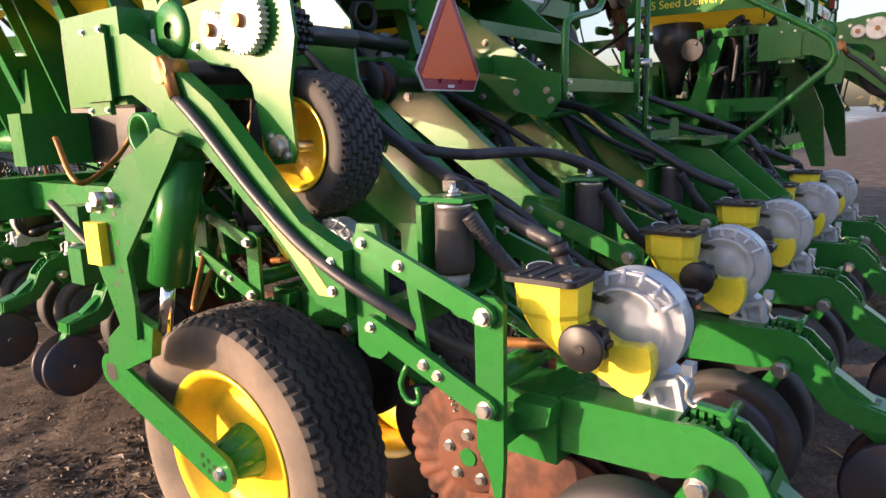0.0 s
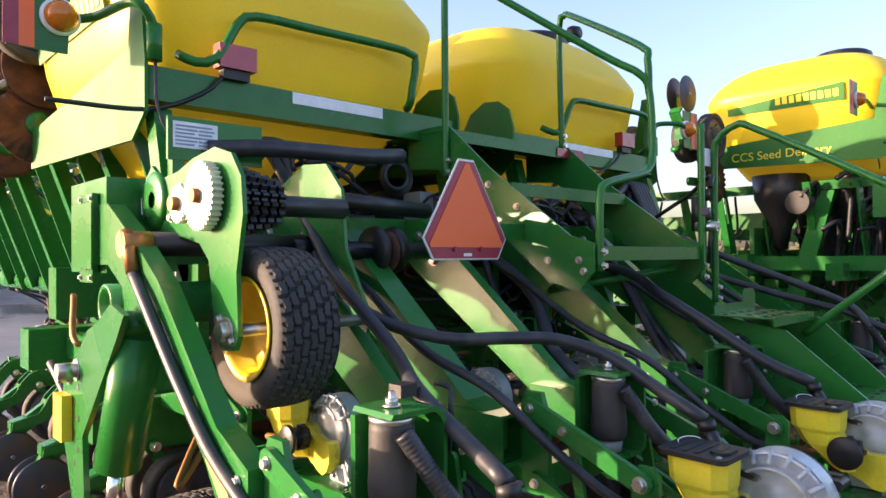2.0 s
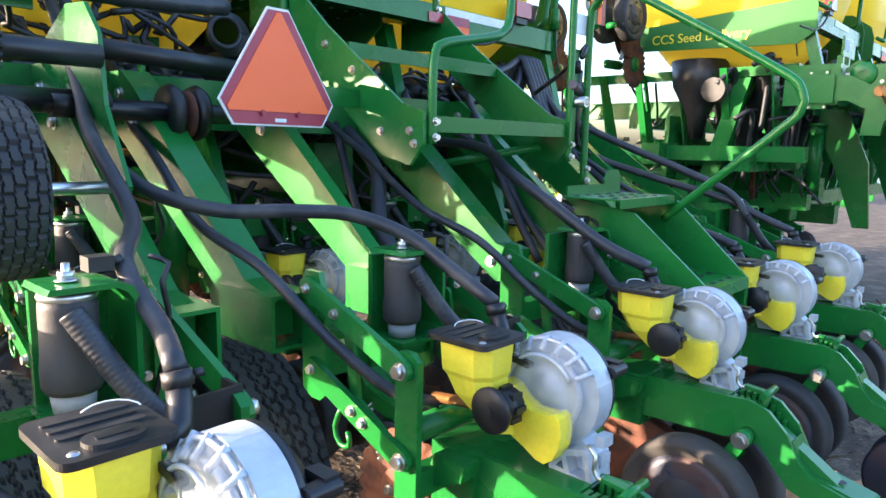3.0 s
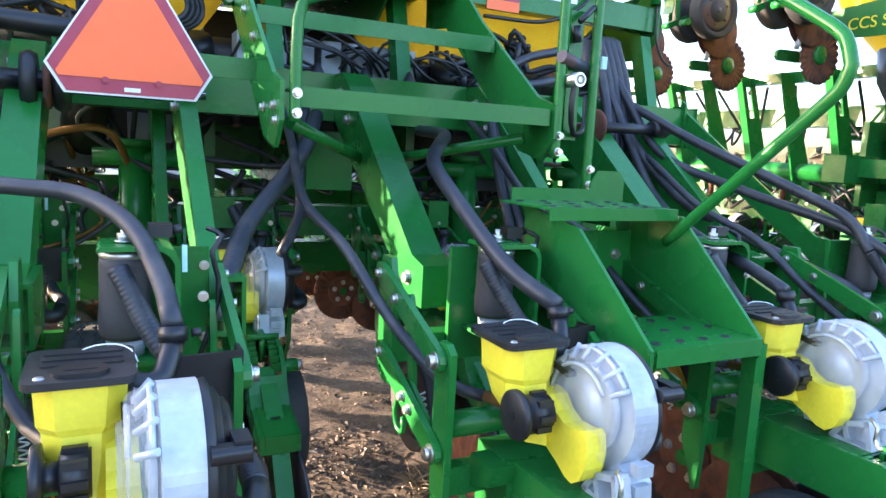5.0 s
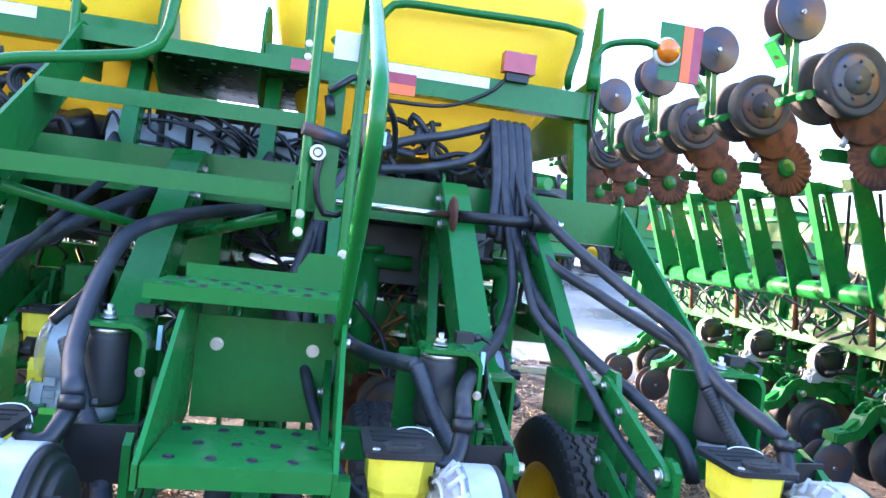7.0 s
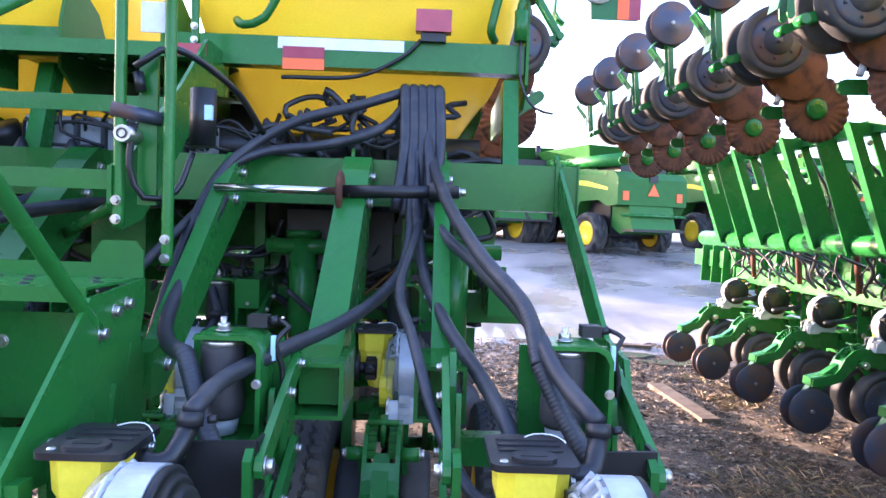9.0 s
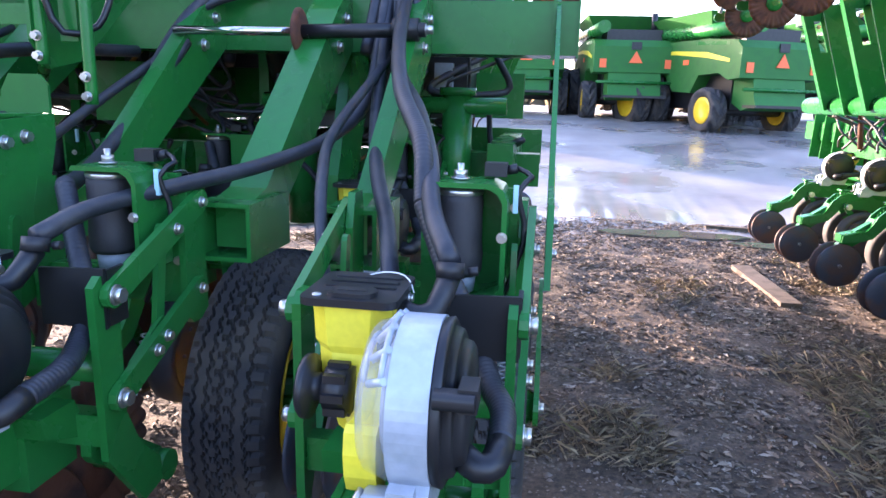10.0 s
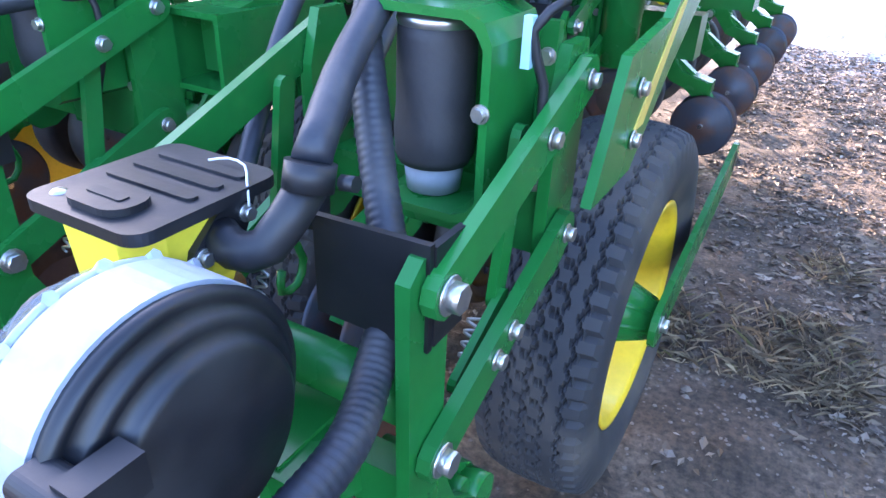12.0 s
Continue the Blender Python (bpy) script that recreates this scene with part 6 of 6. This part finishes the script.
def island_material(name, stops, rough):
    """Each loose piece takes its own colour."""
    m = bpy.data.materials.new(name)
    m.use_nodes = True
    nt = m.node_tree
    b = nt.nodes["Principled BSDF"]
    geo, r = nt.nodes.new("ShaderNodeNewGeometry"), nt.nodes.new("ShaderNodeValToRGB")
    while len(r.color_ramp.elements) < len(stops):
        r.color_ramp.elements.new(0.5)
    for e, (p, c) in zip(r.color_ramp.elements, stops):
        e.position, e.color = p, (*c, 1)
    nt.links.new(geo.outputs["Random Per Island"], r.inputs[0])
    nt.links.new(r.outputs[0], b.inputs["Base Color"])
    b.inputs["Roughness"].default_value = rough
    return m


LEAF = island_material("dead_leaf", [(0.0, (0.040, 0.029, 0.020)), (0.4, (0.090, 0.064, 0.042)), (0.7, (0.150, 0.108, 0.070)), (0.9, (0.23, 0.18, 0.13)), (1.0, (0.36, 0.31, 0.25))], 0.75)
STONE = material("pale_stone", (0.20, 0.165, 0.135), 0.9, spot=(0.10, 0.08, 0.065), spot_scale=10, spot_amount=0.8, bump=0.3)
STRAW = island_material("dry_grass", [(0.0, (0.07, 0.052, 0.032)), (0.5, (0.17, 0.130, 0.080)), (0.93, (0.32, 0.25, 0.155)), (1.0, (0.14, 0.14, 0.05))], 0.85)


def scatter(name, label, category, mat, areas, seed, maker):
    rng = random.Random(seed)
    vs, fs = [], []
    for count, x0, x1, y0, y1 in areas:
        for _ in range(count):
            x, y = rng.uniform(x0, x1), rng.uniform(y0, y1)
            maker(rng, x, y, ground_z(x, y), vs, fs)
    me = bpy.data.meshes.new(name)
    me.from_pydata(vs, [], fs)
    me.materials.append(mat)
    tagged(new(name, me), label, category, kind="stuff")


def leaf(rng, x, y, z, vs, fs):
    if noise.noise(Vector((x, y, 8)) * 1.7) + 0.5 * noise.noise(Vector((x, y, 1)) * 5) < rng.uniform(-0.5, 0.25) - 0.05 * (y - 2):
        return
    t, s, lift = rng.uniform(0, 6.28), 0.008 + 0.034 * rng.random() ** 2.2, rng.uniform(0.003, 0.016)
    c, d = math.cos(t) * s, math.sin(t) * s
    k = len(vs)
    vs += [(x - c, y - d, z + 0.003), (x - 0.4 * d, y + 0.4 * c, z + lift), (x + c, y + d, z + 0.004), (x + 0.4 * d, y - 0.4 * c, z + 0.006)]
    fs += [(k, k + 1, k + 2), (k, k + 2, k + 3)]


def pebble(rng, x, y, z, vs, fs):
    s = rng.uniform(0.003, 0.010) if rng.random() < 0.985 else rng.uniform(0.012, 0.026)
    k, t = len(vs), rng.uniform(0, 6.28)
    ring = [(x + s * rng.uniform(0.7, 1.2) * math.cos(t + a), y + s * rng.uniform(0.7, 1.2) * math.sin(t + a), z + 0.1 * s) for a in (0, 1.26, 2.51, 3.77, 5.03)]
    vs += ring + [(x, y, z + s * rng.uniform(0.4, 0.9))]
    fs += [(k + i, k + (i + 1) % 5, k + 5) for i in range(5)]


def tuft(rng, x, y, z, vs, fs):
    if noise.noise(Vector((x, y, 3)) * 1.1) < 0.02 + 0.05 * y or y > 6.5:
        return
    for _ in range(rng.randint(5, 14)):
        t, h, lean = rng.uniform(0, 6.28), rng.uniform(0.012, 0.070), rng.uniform(0.5, 3.0)
        bx, by = x + rng.gauss(0, 0.02), y + rng.gauss(0, 0.02)
        c, d = math.cos(t), math.sin(t)
        k = len(vs)
        vs += [(bx - 0.0018 * d, by + 0.0018 * c, z - 0.004), (bx + 0.0018 * d, by - 0.0018 * c, z - 0.004), (bx + c * h * lean * 0.5, by + d * h * lean * 0.5, z + h * 0.7), (bx + c * h * lean, by + d * h * lean, z + h)]
        fs += [(k, k + 1, k + 2), (k, k + 2, k + 3)]


WIDE = (-2.6, 8.5, -1.2, 8.6)
scatter("leaf_litter", "scattered brown leaves and chaff on mud", "litter", LEAF, ((26000, *WIDE), (52000, 2.9, 6.6, 1.6, 8.8), (12000, -0.4, 3.0, 0.2, 3.0)), 3, leaf)
scatter("pebbles", "pale pebbles and clods on mud", "gravel", STONE, ((24000, *WIDE), (9000, 3.0, 5.6, 1.5, 6.5)), 5, pebble)
scatter("dry_grass", "thin tufts of dry grass on mud", "grass", STRAW, ((8000, *WIDE), (2600, 2.8, 5.2, -0.8, 3.2), (3500, -2.4, 0.0, 0.4, 3.4)), 7, tuft)

# puddles on the hard ground
WATER = material("puddle_water", (0.10, 0.095, 0.085), 0.03, grain=8, bump=0.02, bump_dist=0.002)
for cx, cy, rx, ry in ((4.9, 7.75, 0.95, 0.24), (6.0, 7.3, 0.5, 0.18), (-1.2, 7.5, 1.6, 1.0)):
    bm = B()
    pts = [(cx + rx * math.cos(t) * (1 + 0.25 * noise.noise(Vector((math.cos(t) * 2, math.sin(t) * 2, cx)))), cy + ry * math.sin(t) * (1 + 0.3 * noise.noise(Vector((math.cos(t) * 3, math.sin(t) * 3, cy))))) for t in np.arange(0, 6.28, 0.13)]
    plate(bm, pts, -0.02, max(ground_z(cx, cy), 0.0) + 0.016, "z")
    tagged(part("puddle", bm, WATER, None), "shallow puddle reflecting the bright sky", "puddle", kind="structure")


WOOD = material("weathered_plank", (0.10, 0.074, 0.053), 0.85, spot=(0.05, 0.037, 0.028), spot_scale=9, spot_amount=0.8, grain=40, bump=0.3)
for x, y, turn, long, wide in ((5.28, 5.35, 2.0, 1.35, 0.17), (5.72, 8.42, 80.0, 0.55, 0.09)):
    bm = B()
    box(bm, -wide / 2, wide / 2, -long / 2, long / 2, -0.03, 0.028)
    board = part("plank", bm, WOOD, None, bevel=0.004)
    board.matrix_world = pose(x, y, ground_z(x, y) + 0.012, 0, 0, turn)
    tagged(board, "weathered wooden plank lying in the mud", "plank", "planks in the mud")


# ---- parked combines in the distance ----
def lugs(u, i):
    return (i + (3 if u > 0 else 0) + int(4 * abs(u))) % 6 > 2


def build_combine():
    c = thing("combine_harvester", "green combine harvester with yellow wheels parked far off", "combine harvester", "parked combines")
    bm = B()
    plate(bm, [(0.0, 1.60), (0.0, 2.42), (0.22, 2.64), (1.6, 2.76), (4.2, 2.80), (5.8, 2.70), (5.8, 1.35), (5.3, 1.85), (4.0, 1.95), (3.3, 1.25), (2.3, 1.20), (1.95, 1.72), (1.0, 1.76), (0.5, 1.55)], -1.35, 1.35)
    part("body", bm, SHEET, c, bevel=0.11, seg=3)
    bm = B()
    rings = [[(-1.15, 1.8), (1.15, 1.8), (1.15, 4.4), (-1.15, 4.4)], [(-1.15, 1.8), (1.15, 1.8), (1.15, 4.4), (-1.15, 4.4)], [(-1.45, 1.45), (1.45, 1.45), (1.45, 4.75), (-1.45, 4.75)], [(-1.40, 1.50), (1.40, 1.50), (1.40, 4.70), (-1.40, 4.70)]]
    vs = [(p[0], p[1], z) for ring, z in zip(rings, (2.70, 3.12, 3.55, 3.55)) for p in ring]
    add(bm, vs, [(4 * k + m, 4 * k + (m + 1) % 4, 4 * k + 4 + (m + 1) % 4, 4 * k + 4 + m) for k in range(3) for m in range(4)] + [(12, 13, 14, 15)])
    part("grain_tank", bm, SHEET, c, "green grain tank with flared top")
    quick("auger", GREEN, c, "green unloading auger", rod, (-1.25, 4.3, 3.05), (-1.15, -0.5, 2.98), 0.20, 16)
    quick("engine_deck", BLACK, c, "dark engine deck", box, -0.9, 0.9, 0.5, 1.7, 2.66, 3.0, bevel=0.06)
    quick("exhaust", BLACK, c, "dark exhaust stack", rod, (0.75, 1.2, 2.9), (0.75, 1.2, 3.6), 0.10, 12)
    quick("chopper", SHEET, c, "green straw chopper", plate, [(0.05, 1.60), (0.9, 1.60), (1.0, 0.95), (0.45, 0.70), (-0.15, 0.85), (-0.05, 1.10)], -0.85, 0.85, bevel=0.05)
    quick("spreader", BLACK, c, "dark straw spreader", box, -1.0, 1.0, -0.35, 0.2, 0.78, 0.86, bevel=0.02)
    quick("bumper_bar", GREEN, c, "", rod, (-1.25, -0.08, 1.28), (1.25, -0.08, 1.28), 0.05, 10)
    quick("underbody", BLACK, c, "dark axle and sieve housing", box, -0.9, 0.9, 0.9, 5.4, 0.72, 1.75, bevel=0.1)
    quick("axle", BLACK, c, "dark rear axle", rod, (-1.2, 1.4, 0.68), (1.2, 1.4, 0.68), 0.14, 12)
    quick("cab", BLACK, c, "dark glazed cab", box, -0.95, 0.95, 5.7, 7.1, 1.7, 3.2, bevel=0.12)
    for xx in (-1.05, 1.05):
        quick("rear_reflector", ORANGE, c, "orange red reflector", box, xx - 0.11, xx + 0.11, -0.03, 0.02, 1.74, 2.02)
    quick("triangle", ORANGE, c, "orange triangle", plate, [(-0.22, 1.90), (0.22, 1.90), (0, 2.28)], -0.04, -0.02, "y")
    quick("rear_panel", BLACK, c, "dark panel over the triangle", box, -0.16, 0.16, -0.03, 0.02, 2.32, 2.56)
    for sx in (-1, 1):
        a, b = sorted((sx * 1.352, sx * 1.366))
        quick("flank_stripe", HOPPER, c, "pale yellow stripe", plate, [(0.5, 2.14), (1.6, 2.38), (3.2, 2.50), (4.9, 2.54), (4.9, 2.46), (3.2, 2.38), (1.6, 2.22), (0.5, 2.05)], a, b)
        quick("flank_panel", GREEN, c, "", plate, [(0.55, 2.52), (2.2, 2.62), (2.2, 2.72), (0.55, 2.62)], a, b)
        quick("flank_reflector", ORANGE, c, "orange reflector", plate, [(2.5, 2.05), (2.8, 2.05), (2.8, 2.2), (2.5, 2.2)], a, b)
        for wx, wy, r, w in ((1.30, 1.4, 0.68, 0.46), (1.40, 4.6, 0.95, 0.55), (2.08, 4.6, 0.95, 0.55)):
            bm = B()
            tyre_mesh(bm, r, w, 60, 10, (sx * wx, wy, r), lugs, 0.055)
            ty = part("tyre", bm, RUBBER, c, "black lugged tyre")
            bm = B()
            lathe(bm, [(0, -w * 0.2), (r * 0.3, -w * 0.2), (r * 0.58, -w * 0.42), (r * 0.58, w * 0.42), (r * 0.3, w * 0.2), (0, w * 0.2)], (sx * wx, wy, r), seg=24)
            part("rim", bm, YELLOW, ty, "yellow rim")
    return c


def put_at(x, y, turn):
    return Matrix.Translation((x, y, ground_z(x, y))) @ Matrix.Rotation(radians(turn), 4, "Z")


parked = build_combine()
for x, y, turn in ((8.5, 26.0, 8), (6.0, 22.5, 4), (2.4, 24.0, 0), (-1.2, 25.0, -4), (-5.0, 26.0, -8), (14.0, 22.0, 15), (18.5, 23.0, 10), (23.0, 24.0, 5), (-9.5, 27.0, -10)):
    copy_thing(parked, put_at(x, y, turn))
parked.matrix_basis = put_at(9.7, 19.8, 22)
TREE = material("distant_trees", (0.055, 0.065, 0.035), 0.9, spot=(0.10, 0.08, 0.05), spot_scale=0.4, spot_amount=0.9)
bm = B()
rng = random.Random(12)
for k in range(900):
    a = rng.uniform(-1.35, 1.55)
    d = rng.uniform(150, 190)
    x, y = d * math.sin(a), d * math.cos(a)
    h = rng.uniform(2, 8.0) * (0.6 + 0.5 * noise.noise(Vector((a * 6, 0, 0))))
    z = 1.0 + h * rng.random()
    s = rng.uniform(0.8, 2.6)
    pts = [Vector((rng.gauss(0, 1), rng.gauss(0, 1), rng.gauss(0, 1))).normalized() * s for _ in range(6)]
    add(bm, [Vector((x, y, z)) + p for p in pts], [(0, 1, 2), (2, 3, 4), (0, 3, 5), (1, 4, 5), (0, 2, 4), (1, 3, 5)])
tagged(part("far_wood", bm, TREE, None), "low hazy line of trees along the horizon", "trees", kind="stuff")
